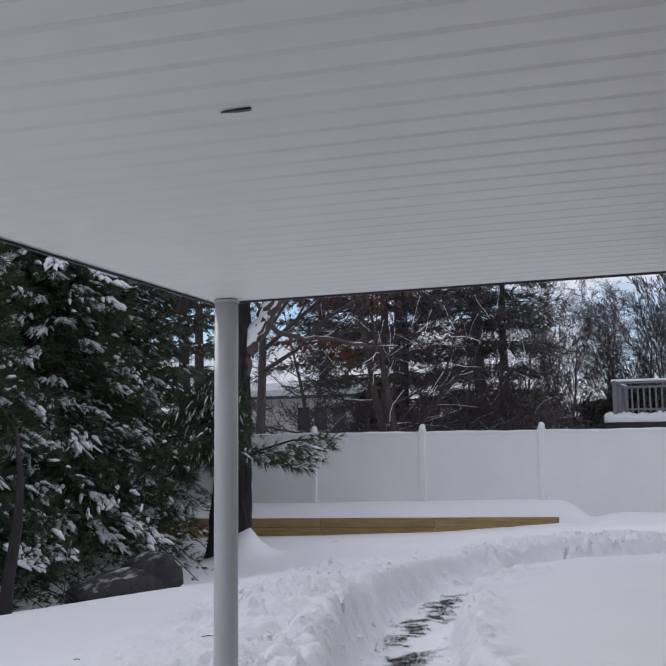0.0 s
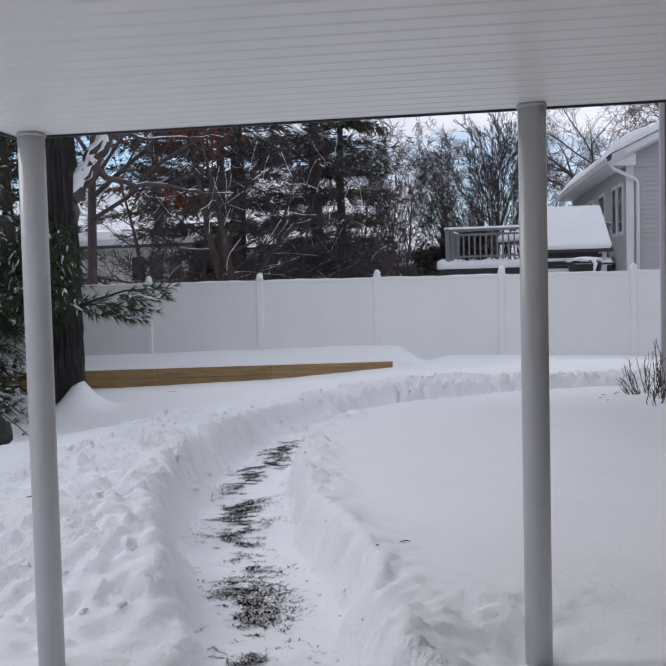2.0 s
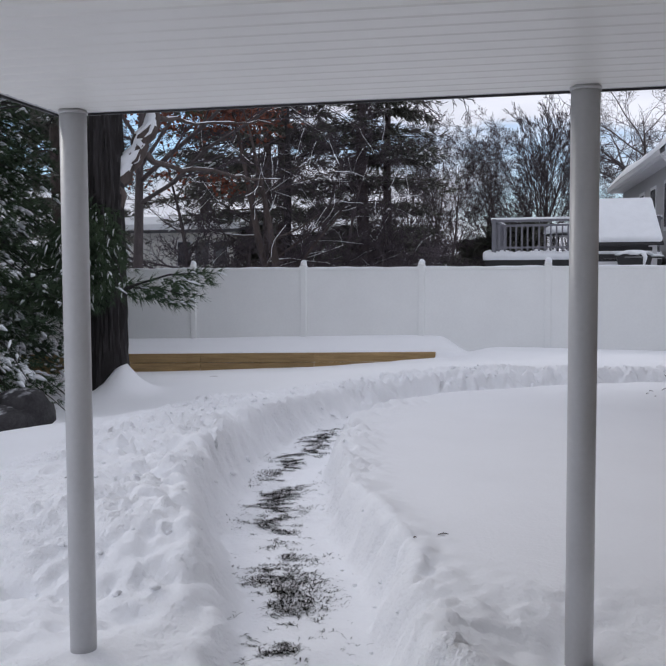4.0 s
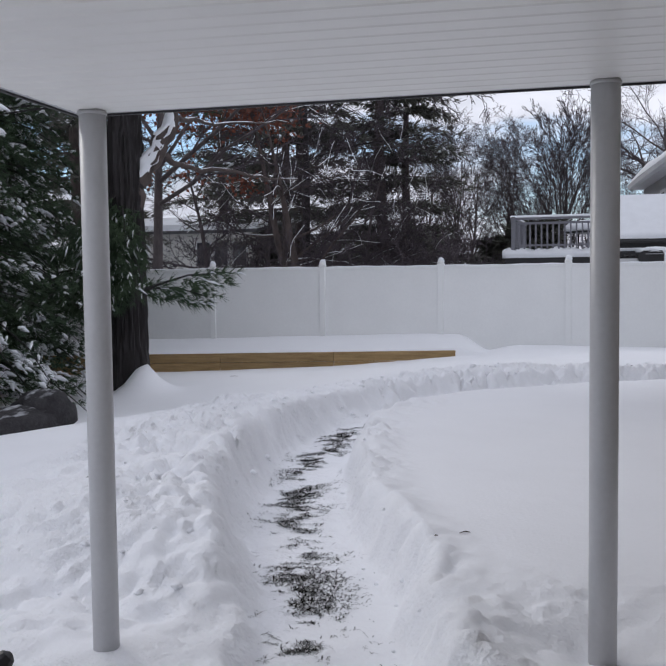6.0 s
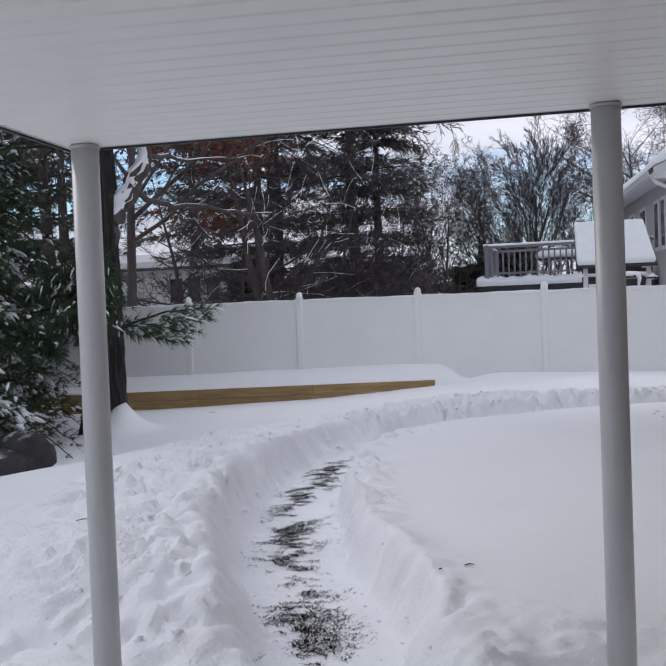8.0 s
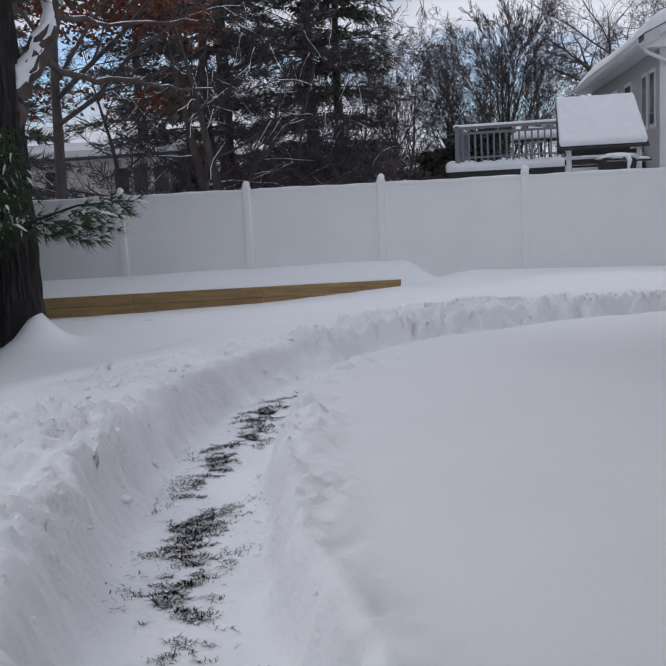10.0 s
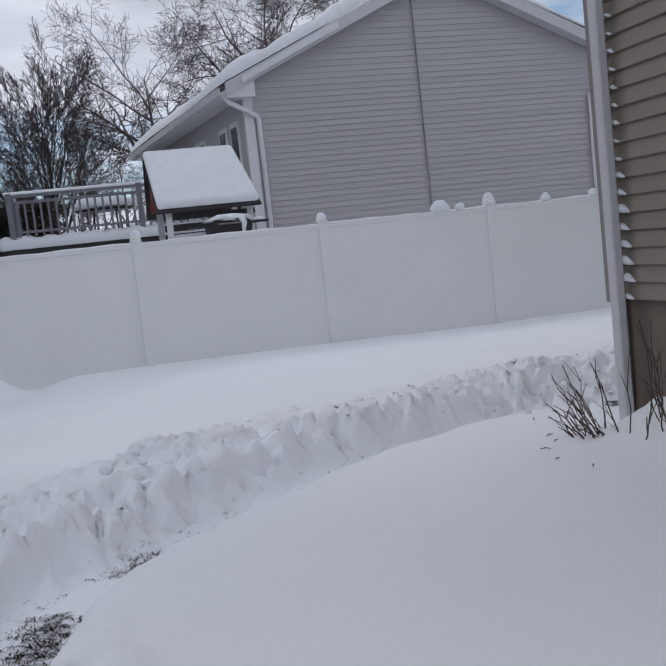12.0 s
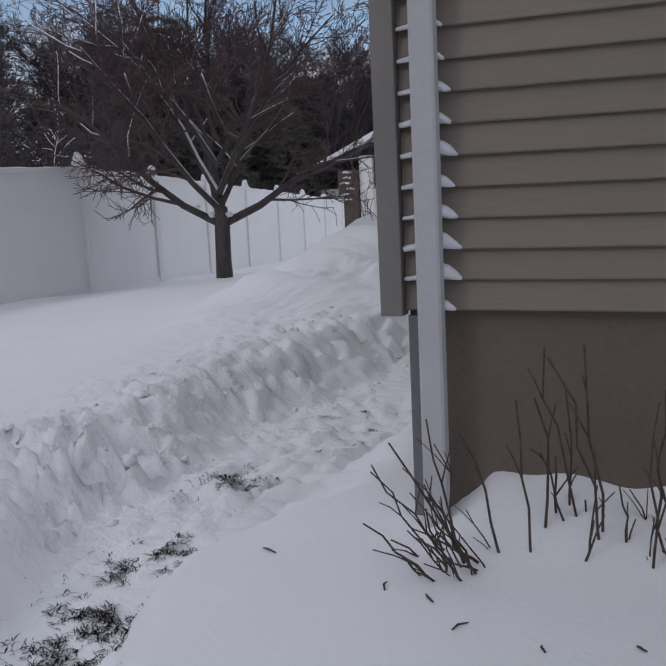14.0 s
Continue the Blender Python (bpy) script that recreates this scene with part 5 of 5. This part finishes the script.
b4 = bare_tree("bare_tree", "slim bare tree in a winter thicket", (-0.6, 30.0, -0.3), UPRIGHT, 54, 6.6, 0.095, 4, group=g3)
for k, (ob, x, y, turn, sc) in enumerate(((b3, 14.2, 42.0, 80, 1.32), (b3, 18.4, 44.0, 200, 1.3), (b3, 22.5, 43.0, 300, 1.1), (b1, -2.0, 35.0, 40, 1.0), (b4, 1.6, 29.0, 120, 1.0), (b1, 2.0, 38.0, 310, 1.0), (b4, -1.4, 32.0, 75, 1.1),
                                          (b1, 4.2, 37.0, 150, 0.9), (b4, 3.8, 34.0, 260, 0.9), (b1, 8.6, 42.0, 270, 0.95), (b4, -2.6, 31.0, 350, 1.1), (b4, 5.4, 38.0, 15, 1.0),
                                          (b4, 1.0, 31.0, 222, 0.95), (b4, 7.4, 39.0, 33, 0.95), (b1, 27.0, 32.5, 10, 0.85), (b4, 26.2, 30.5, 77, 1.2), (b4, 29.2, 29.2, 190, 1.2), (b4, 31.2, 30.0, 280, 1.2), (b1, 34.2, 30.5, 200, 1.1), (b1, 38.2, 28.0, 40, 1.1), (b4, 28.5, 31.0, 100, 1.05), (b1, 30.0, 33.0, 60, 0.9), (b4, 25.5, 34.0, 20, 1.1), (b1, 32.0, 32.0, 130, 0.95), (b4, 33.5, 29.0, 230, 1.1), (b1, 35.0, 27.0, 300, 1.0),
                                          (b4, 30.0, 27.5, 33, 0.9), (b1, 37.5, 25.5, 77, 1.0), (b4, 36.0, 22.5, 111, 0.95), (b2, 28.0, 36.0, 200, 1.0), (b4, 23.5, 33.5, 260, 1.0), (b1, 40.0, 24.0, 20, 1.0), (b4, 31.5, 24.5, 170, 0.85))):
    copy_thing(ob, pose(x, y, -0.3, 0, 0, turn) @ Matrix.Diagonal((sc, sc, sc, 1)))
for k in range(15):
    x = 20.0 + 1.4 * k + 0.7 * math.sin(k * 5.1)
    y = 40.0 - 1.2 * k + 2.0 * math.sin(k * 2.3)
    sc = 0.95 + 0.15 * math.sin(k * 3.7)
    copy_thing((b1, b4, b2)[k % 3], pose(x, y, -0.8, 0, 0, 73 * k) @ Matrix.Diagonal((sc * 1.15, sc * 1.15, sc, 1)))
b5 = bare_tree("bare_tree", "grey bare tree with snow-lined crooked branches", (-4.6, 18.6, -0.2), THICKET_TALL, 58, 6.5, 0.1, 4, group=g3, snow=True)
for x, y, turn, sc in ((-2.2, 19.4, 100, 0.9), (-6.8, 19.8, 210, 1.05), (-0.9, 21.2, 300, 0.8), (-3.4, 20.8, 40, 1.0)):
    copy_thing(b5, pose(x, y, -0.3, 0, 0, turn) @ Matrix.Diagonal((sc, sc, sc, 1)))
# a limb that reaches over the fence from a tall tree
reach = bare_tree("bare_tree", "tall bare tree with long drooping outer twigs", (-3.6, 19.6, -0.3), dict(bend=0.12, up=-0.03, kids=(12, 8, 7, 4), first=0.45, angle=((55, 85), (25, 55), (25, 60)), ratio=(0.52, 0.45, 0.5, 0.5), thin=0.42, least=0.005), 57, 11.5, 0.16, 4, bark=BARK_PINE, group=g3)

DROOP = dict(bend=0.13, up=-0.045, kids=(0, 11, 8, 5), first=0.3, angle=((40, 70), (20, 50), (20, 55)), ratio=(0.5, 0.34, 0.45, 0.5), thin=0.5, least=0.009)
rng = random.Random(571)
lw, lt = Build(), Build()
for z, dx, dy, up, ln in ((8.6, 1.0, 0.05, 0.10, 6.2), (9.6, 1.0, -0.1, 0.12, 6.4), (7.4, 1.0, 0.2, 0.12, 5.0), (8.2, 0.8, -0.6, 0.15, 4.6)):
    grow(lw, lt, None, (0.05, 0, z), (dx, dy, up), ln, 0.06, 1, 4, rng, DROOP)
part("limb", lw, BARK_PINE, reach, "long dark drooping limbs", smooth=True)
tagged(part("outer_crown", lt, TWIG, reach, "fine drooping twigs"), kind="stuff")

# a far wood that closes the view past the side fence
for k in range(20):
    x = 34.0 + 1.25 * k + 1.5 * math.sin(k * 4.3)
    y = 33.0 - 0.95 * k + 3.0 * math.sin(k * 2.9)
    sc = 1.15 + 0.2 * math.sin(k * 3.1)
    copy_thing((b1, b4, b2, b4)[k % 4], pose(x, y, -1.2, 0, 0, 67 * k) @ Matrix.Diagonal((sc * 1.2, sc * 1.2, sc, 1)))
for k in range(10):
    copy_thing(e3, pose(40.0 + 1.5 * k, 27.5 - 0.7 * k + 1.2 * math.sin(k * 2.1), -1.0, 0, 0, 41 * k) @ Matrix.Diagonal((1.3, 1.3, 1.25 + 0.2 * math.sin(k * 1.7), 1)))

# thicket low behind the fence
t1 = bare_tree("thicket_shrub", "reddish bare thicket dusted with snow", (1.0, 20.6, -0.2), THICKET, 61, 2.9, 0.05, 3, group="bare thicket behind the fence", snow=True)
for k in range(16):
    x = -8 + 0.62 * k
    copy_thing(t1, pose(x + 0.2 * math.sin(k * 7), 17.0 + 3.5 * abs(math.sin(k * 2.1)), -0.25, 0, 0, 47 * k) @ Matrix.Diagonal((1.0, 1.0, 0.75 + 0.25 * abs(math.sin(k * 1.3)), 1)))
for k in range(12):
    copy_thing(t1, pose(-1.6 + 0.8 * k, 26.5 + 1.5 * math.sin(k * 2.7), -0.3, 0, 0, 71 * k) @ Matrix.Diagonal((1.5, 1.5, 0.6 + 0.12 * math.sin(k * 1.7), 1)))
for k in range(14):
    copy_thing(t1, pose(18.0 + 1.3 * k, 18.6 + 0.7 * math.sin(k * 3) + 0.45 * k, -0.9, 0, 0, 61 * k) @ Matrix.Diagonal((1.5, 1.5, 1.25 + 0.3 * math.sin(k), 1)))

bare_tree("thicket_shrub", "snow-laden shrub behind the fence corner", (16.7, 14.6, -0.2), dict(THICKET, snow=1.0, least=0.016, bend=0.3), 63, 2.5, 0.05, 3, snow=True)

# small spreading tree by the side fence
SMALL = dict(bend=0.24, up=0.07, kids=(13, 9, 8, 4), first=0.16, angle=((38, 58), (28, 60), (28, 65)), ratio=(0.58, 0.45, 0.45, 0.45), thin=0.62, snow=0.25, least=0.0042)
orn = thing("ornamental_tree", "small spreading bare tree with snow along its limbs", "tree", (14.62, 10.12, 0.1))
ow, ot, osn = Build(), Build(), Build()
rng = random.Random(74)
ow.tube([(0, 0, -0.3), (0.0, 0.0, 0.3), (0.01, -0.01, 0.74), (0.02, 0.0, 1.0)], [0.13, 0.108, 0.105, 0.09], 10)
# (leftward, away, up), length and radius of the main limbs out of the fork
for lf, aw, up, ln, r, z0 in ((0.85, 0.1, 0.55, 3.0, 0.062, 0.76), (-0.9, 0.0, 0.58, 3.0, 0.06, 0.76), (0.05, 0.1, 1.0, 4.6, 0.085, 0.9), (0.45, -0.5, 0.8, 2.8, 0.048, 0.95), (-0.3, 0.6, 0.75, 2.8, 0.046, 1.0), (0.4, 0.5, 0.8, 3.0, 0.046, 1.15), (-0.5, -0.4, 0.8, 3.0, 0.046, 1.2),
                              (0.5, 0.0, 0.7, 2.6, 0.04, 1.55), (-0.55, 0.2, 0.7, 2.6, 0.04, 1.6), (0.2, -0.6, 0.9, 2.0, 0.035, 1.9), (-0.2, -0.3, 1.0, 2.2, 0.035, 2.1), (0.55, 0.3, 0.8, 1.8, 0.03, 2.2)):
    d = Vector((-0.52 * lf + 0.85 * aw, 0.85 * lf + 0.52 * aw, up))
    grow(ow, ot, osn, (0.02, 0, z0), d, ln, r, 1, 4, rng, dict(SMALL, kids=(0, 13, 11, 6), snow=0.25))
rng = random.Random(75)
for dx, dy, zz, w in ((-0.04, 0.1, 0.9, 0.06), (0.04, -0.1, 0.89, 0.06), (-0.14, 0.26, 1.02, 0.04), (0.02, 0.08, 1.0, 0.05)):
    osn.blob((dx, dy, zz), w, w, w * 0.8, rng, 0.3, 6, 9, -0.6)
part("trunk", ow, BARK_DARK, orn, smooth=True)
tagged(part("crown", ot, TWIG_RED, orn, "fine reddish bare twigs"), kind="stuff")
tagged(part("snow_load", osn, SNOW_SOFT, orn, "snow lying along the limbs", smooth=True), kind="stuff")

# ---- far houses ----
fh = thing("house", "pale house with a snowy roof behind the pines", "house", (-11.0, 28.0, 0))
part("wall", Build().box(-5.5, 0, -0.5, 2.3, 6, 3.4), FAR_SIDING, fh)
part("roof", Build().prism([(-0.6, 3.3), (3.0, 3.85), (6.6, 3.3), (6.6, 3.42), (3.0, 3.97), (-0.6, 3.42)], -6.0, 2.7, "x"), SHINGLE, fh)
part("roof_snow", Build().prism([(-0.6, 3.425), (3.0, 3.975), (6.6, 3.425), (6.5, 3.66), (3.0, 4.2), (-0.5, 3.66)], -6.0, 2.7, "x"), SNOW_SOFT, fh, "snow on the roof")
for x in (-4.2, -2.6, 0.2, 0.95, 1.75):
    w = part("window", Build().box(x - 0.33, -0.05, 2.0, x + 0.33, -0.001, 3.0), HOUSE_WHITE, fh)
    part("pane", Build().box(x - 0.27, -0.062, 2.05, x + 0.27, -0.052, 2.95), GLASS_DARK, w)
fr = thing("house", "pale house with a low brown brick chimney in snow", "house", (39.5, 17.2, -2.3))
part("wall", Build().box(0, -4.5, 0, 8, 3.2, 3.2), FAR_SIDING, fr)
part("roof", Build().prism([(-5.0, 3.1), (-0.6, 5.0), (3.8, 3.1), (3.8, 3.3), (-0.6, 5.2), (-5.0, 3.3)], -0.5, 8.5, "x"), SHINGLE, fr)
part("roof_snow", Build().prism([(-5.0, 3.305), (-0.6, 5.205), (3.8, 3.305), (3.6, 3.55), (-0.6, 5.45), (-4.8, 3.55)], -0.5, 8.5, "x"), SNOW_SOFT, fr, "snow on the roof")
chim = part("chimney", Build().box(-0.5, 0.25, 0, -0.01, 1.05, 3.95), BRICK, fr, "brown brick chimney base")
rng = random.Random(6)
for k in range(6):
    yy = 0.45 + 0.2 * (k % 2) + 0.2 * rng.random()
    part("snow_ledge", Build().blob((-0.52, yy, 2.75 + 0.22 * k), 0.06, 0.2, 0.07, rng, 0.3, 5, 8, -0.3), SNOW_SOFT, chim, smooth=True)
part("corner_post", Build().box(-0.25, -0.35, 0, -0.01, 0.2, 4.5), FAR_SIDING, fr)

# ---- boulder under the evergreens ----
rng = random.Random(9)
rock = thing("boulder", "large dark boulder thinly dusted with snow", "boulder", (-2.25, 3.55, -0.27))
b = Build()
b.blob((0, 0.0, 0.0), 0.42, 1.05, 0.27, rng, 0.10, 12, 26, -0.6)
b.blob((0.05, 0.5, 0.08), 0.36, 0.5, 0.34, rng, 0.12, 12, 22, -0.6)
part("stone", b, ROCK, rock, smooth=True)


# ---- bare shrubs at the foundation ----
def shrub(label, at, seed, stems):
    s = thing("shrub", label, "shrub", at, group="bare shrubs at the foundation")
    rng = random.Random(seed)
    for (dx, dy, lx, ly, h) in stems:
        p = Vector((dx, dy, -0.12))
        e = Vector((dx + lx, dy + ly, h))
        span = (e - p).length
        pts = [p]
        for f in (0.22, 0.4, 0.58, 0.76, 1.0):
            w = 0.035 * span
            pts.append(p.lerp(e, f) + Vector((rng.uniform(-w, w), rng.uniform(-w, w), rng.uniform(-w, w) + 0.05 * span * f * (1 - f) * 4)))
        r = rng.uniform(0.0024, 0.0046)
        b = Build().tube(pts, [r * 1.3, r * 1.1, r, r * 0.9, r * 0.8, r * 0.7], 6)
        for k in range(rng.choice((1, 1, 2, 2, 3))):
            i = rng.choice((2, 3, 4))
            q = pts[i]
            v = (e - p).normalized() + Vector((rng.uniform(-0.8, 0.8), rng.uniform(-0.8, 0.8), rng.uniform(0, 0.5)))
            ln = rng.uniform(0.03, 0.11)
            b.tube([q, q + v * ln * 0.5 + Vector((0, 0, 0.006)), q + v * ln], [r * 0.75, r * 0.6, r * 0.45], 5)
        part("stem", b, STICK, s, smooth=True)
    return s


rng = random.Random(15)
zs = float(snow_height(5.8, 4.3))
st = []
for k in range(24):
    el, ln, az = radians(rng.choice((12, 22, 35, 48, 58, 66, 75))), rng.uniform(0.2, 0.46), rng.uniform(-0.45, 0.45)
    lx, ly = -0.5 * math.cos(az) - 0.85 * math.sin(az), 0.85 * math.cos(az) - 0.5 * math.sin(az)
    ln = ln * (0.7 if el < 0.5 else 1.0)
    st.append((rng.uniform(-0.09, 0.09), rng.uniform(-0.09, 0.09), lx * ln * math.cos(el), ly * ln * math.cos(el), ln * math.sin(el)))
shrub("bare shrub of thin brown stems leaning over the snow", (5.84, 4.40, zs), 1, st)
st = [(rng.uniform(-0.12, 0.16), rng.uniform(-0.18, 0.14), rng.uniform(-0.12, 0.10), rng.uniform(-0.12, 0.14), rng.choice((0.1, 0.14, 0.2, 0.3, 0.45, 0.62))) for k in range(12)]
shrub("bare shrub with upright brown stems poking from snow", (5.95, 4.14, zs), 2, st)
st = [(rng.uniform(-0.14, 0.16), rng.uniform(-0.22, 0.2), rng.uniform(-0.12, 0.12), rng.uniform(-0.16, 0.12), rng.choice((0.1, 0.14, 0.2, 0.26, 0.4, 0.52))) for k in range(15)]
shrub("bare brown shrub against the brown foundation", (5.97, 3.75, zs), 3, st)
st = [(rng.uniform(-0.14, 0.14), rng.uniform(-0.2, 0.2), rng.uniform(-0.12, 0.12), rng.uniform(-0.14, 0.14), rng.choice((0.12, 0.2, 0.3, 0.45, 0.55))) for k in range(14)]
shrub("bare brown shrub with crooked stems by the foundation", (5.98, 3.42, zs), 5, st)
st = [(rng.uniform(-0.05, 0.05), rng.uniform(-0.05, 0.05), rng.uniform(-0.1, 0.1), rng.uniform(-0.1, 0.1), rng.uniform(0.2, 0.4)) for k in range(7)]
shrub("few thin stems standing in deep snow", (16.3, 8.6, float(snow_height(16.3, 8.6))), 4, st)


def fallen_twig(x, y, length, turn, label="short dark twig lying on the snow"):
    z = float(snow_height(x, y))
    c, s = math.cos(turn), math.sin(turn)
    b = Build().tube([(-c * length / 2, -s * length / 2, 0.004), (0, 0.006, 0.009), (c * length / 2, s * length / 2, 0.006)], [0.0022, 0.0034, 0.0018], 6)
    o = part("twig", b, STICK, smooth=True)
    o.location = (x, y, z)
    tagged(o, label, "twig", group="fallen twigs on the snow")


for x, y, ln, tr in ((5.58, 4.48, 0.05, 0.7), (5.45, 4.36, 0.055, -0.6), (5.40, 4.14, 0.03, 0.4), (5.47, 3.92, 0.03, 1.0), (4.14, -1.9, 0.05, 0.3), (4.02, -2.02, 0.03, 1.0), (-2.0, 9.9, 0.14, 0.2), (5.62, 4.62, 0.05, 0.2),
                     (1.95, -1.6, 0.08, 0.5), (2.0, -1.5, 0.05, 1.5), (1.3, -2.0, 0.04, 0.2), (5.75, 5.05, 0.06, 1.2), (5.05, 5.95, 0.06, 1.1)):
    fallen_twig(x, y, ln, tr)

# ---- grass showing through on the path ----
rng = random.Random(20)
blades = Build()
n = 120000
li = np.array([rng.uniform(14, len(LINE) - 25) for _ in range(n)])
i0 = li.astype(int)
fr0 = (li - i0)[:, None]
ctr = LINE[i0] * (1 - fr0) + LINE[i0 + 1] * fr0
tan = LINE[i0 + 1] - LINE[i0]
tan = tan / np.hypot(tan[:, 0], tan[:, 1])[:, None]
off = np.array([rng.gauss(0.0, 0.12) for _ in range(n)])
px, py = ctr[:, 0] - tan[:, 1] * off, ctr[:, 1] + tan[:, 0] * off
show = fbm(px * 5.0 + 0.8 * fbm(px * 3, py * 3, 2, 97), py * 3.6 + 1.2 * fbm(px * 3, py * 3, 2, 99), 4, 91) + 0.75 * fbm(px * 15, py * 21, 3, 95) + 0.42 * np.exp(-((px - 3.45) / 0.3) ** 2 - ((py + 2.15) / 0.24) ** 2) + 0.34 * np.exp(-((px - 3.62) / 0.26) ** 2 - ((py + 2.72) / 0.17) ** 2) - 0.05 * smooth(-1.6, -1.2, py) + 0.05 * smooth(2, 4, py) - 0.06 * smooth(4.0, 4.8, px) - 0.1 * smooth(5.2, 6.2, px)
keep = show > 0.17
px, py = px[keep], py[keep]
pz = snow_height(px, py)
ok = pz < 0.06 + 0.12 * smooth(1.5, 4.0, py)
for a, c, z in zip(px[ok], py[ok], pz[ok]):
    u = rng.uniform(0, 6.283)
    ln = rng.uniform(0.015, 0.055)
    w = Vector((-math.sin(u), math.cos(u), 0)) * rng.uniform(0.0007, 0.0019)
    p = Vector((a, c, z - 0.003))
    e = p + Vector((math.cos(u) * ln, math.sin(u) * ln, rng.uniform(0.001, 0.010)))
    mid = p.lerp(e, 0.5) + Vector((0, 0, 0.006))
    blades.quad(p - w, p + w, mid + w, mid - w)
    blades.tri(mid - w, mid + w, e)
tagged(part("grass", blades, GRASS), "dark winter grass showing through the shovelled path", "grass", kind="stuff")

# ---- clods of thrown snow along the path ----
rng = random.Random(30)
cl = Build()
pts = []
while len(pts) < 420:
    i = rng.randrange(12, len(LINE) - 20)
    d = rng.choice((1, 1, 1, -1)) * rng.uniform(0.3, 1.15)
    if d < 0:
        d = -rng.uniform(0.3, 0.5)
        if LINE[i][1] > 1.5:
            continue
    t = LINE[i + 1] - LINE[i]
    t = t / np.hypot(*t)
    pts.append((LINE[i][0] - t[1] * d, LINE[i][1] + t[0] * d))
zz = snow_height(np.array([p[0] for p in pts]), np.array([p[1] for p in pts]))
for (x, y), z in zip(pts, zz):
    if y < -2.9:
        continue
    r = rng.uniform(0.006, 0.02) if rng.random() < 0.9 else rng.uniform(0.02, 0.034)
    cl.blob((x, y, z + r * 0.15), r * rng.uniform(0.8, 1.4), r * rng.uniform(0.8, 1.4), r * rng.uniform(0.6, 1.0), rng, 0.4, 5, 7, -0.6)
tagged(part("snow_clods", cl, SNOW, smooth=True), "loose clods of thrown snow along the path", "snow", kind="stuff")

# ---- small slit in the porch ceiling ----
sl = Build()
sx, sy = 4.075, -5.172
sz = under_roof(sx, sy)
sl.v = [(sx + dx, sy + dy, sz + dz) for dx, dy, dz in ((-0.026, -0.004, -0.003), (-0.003, -0.010, -0.004), (0.034, -0.002, -0.003), (0.032, 0.007, -0.003), (0.007, 0.003, -0.004), (-0.012, 0.0, -0.003),
                                                       (-0.026, -0.004, 0.003), (0.034, -0.002, 0.003), (0.032, 0.007, 0.003))]
sl.f = [(0, 1, 2, 3, 4, 5), (0, 6, 7, 2, 1), (2, 7, 8, 3), (3, 8, 6, 0, 5, 4)]
tagged(part("ceiling_slit", sl, DARK_EDGE), "small dark torn slit in the porch ceiling", "slit")

# ---- snow shovel leaning on the edge of the porch, only its grip in view ----
shovel = thing("snow_shovel", "dark plastic snow shovel grip at the porch edge", "shovel", (2.86, -4.62, -0.035))
top, foot = Vector((0.36, 0.36, 0.52)), Vector((0.0, 0.0, 0.06))
part("shaft", Build().tube([foot, foot.lerp(top, 0.5), top], [0.014, 0.014, 0.014], 10), METAL_GREY, shovel, smooth=True)
axis = (top - foot).normalized()
rib = [top + axis * (0.012 * k - 0.10) for k in range(15)]
part("grip", Build().tube(rib + [top + axis * 0.09, top + axis * 0.10], [0.03 + 0.003 * (k % 2) for k in range(15)] + [0.022, 0.006], 14), BLACK_METAL, shovel, "ribbed rounded dark grip")
part("blade", Build().prism([(-0.22, 0.022), (0.22, 0.022), (0.24, 0.03), (0.24, 0.16), (0.22, 0.05), (-0.22, 0.05), (-0.24, 0.16), (-0.24, 0.03)], -0.3, 0.02, "y"), BLACK_METAL, shovel)
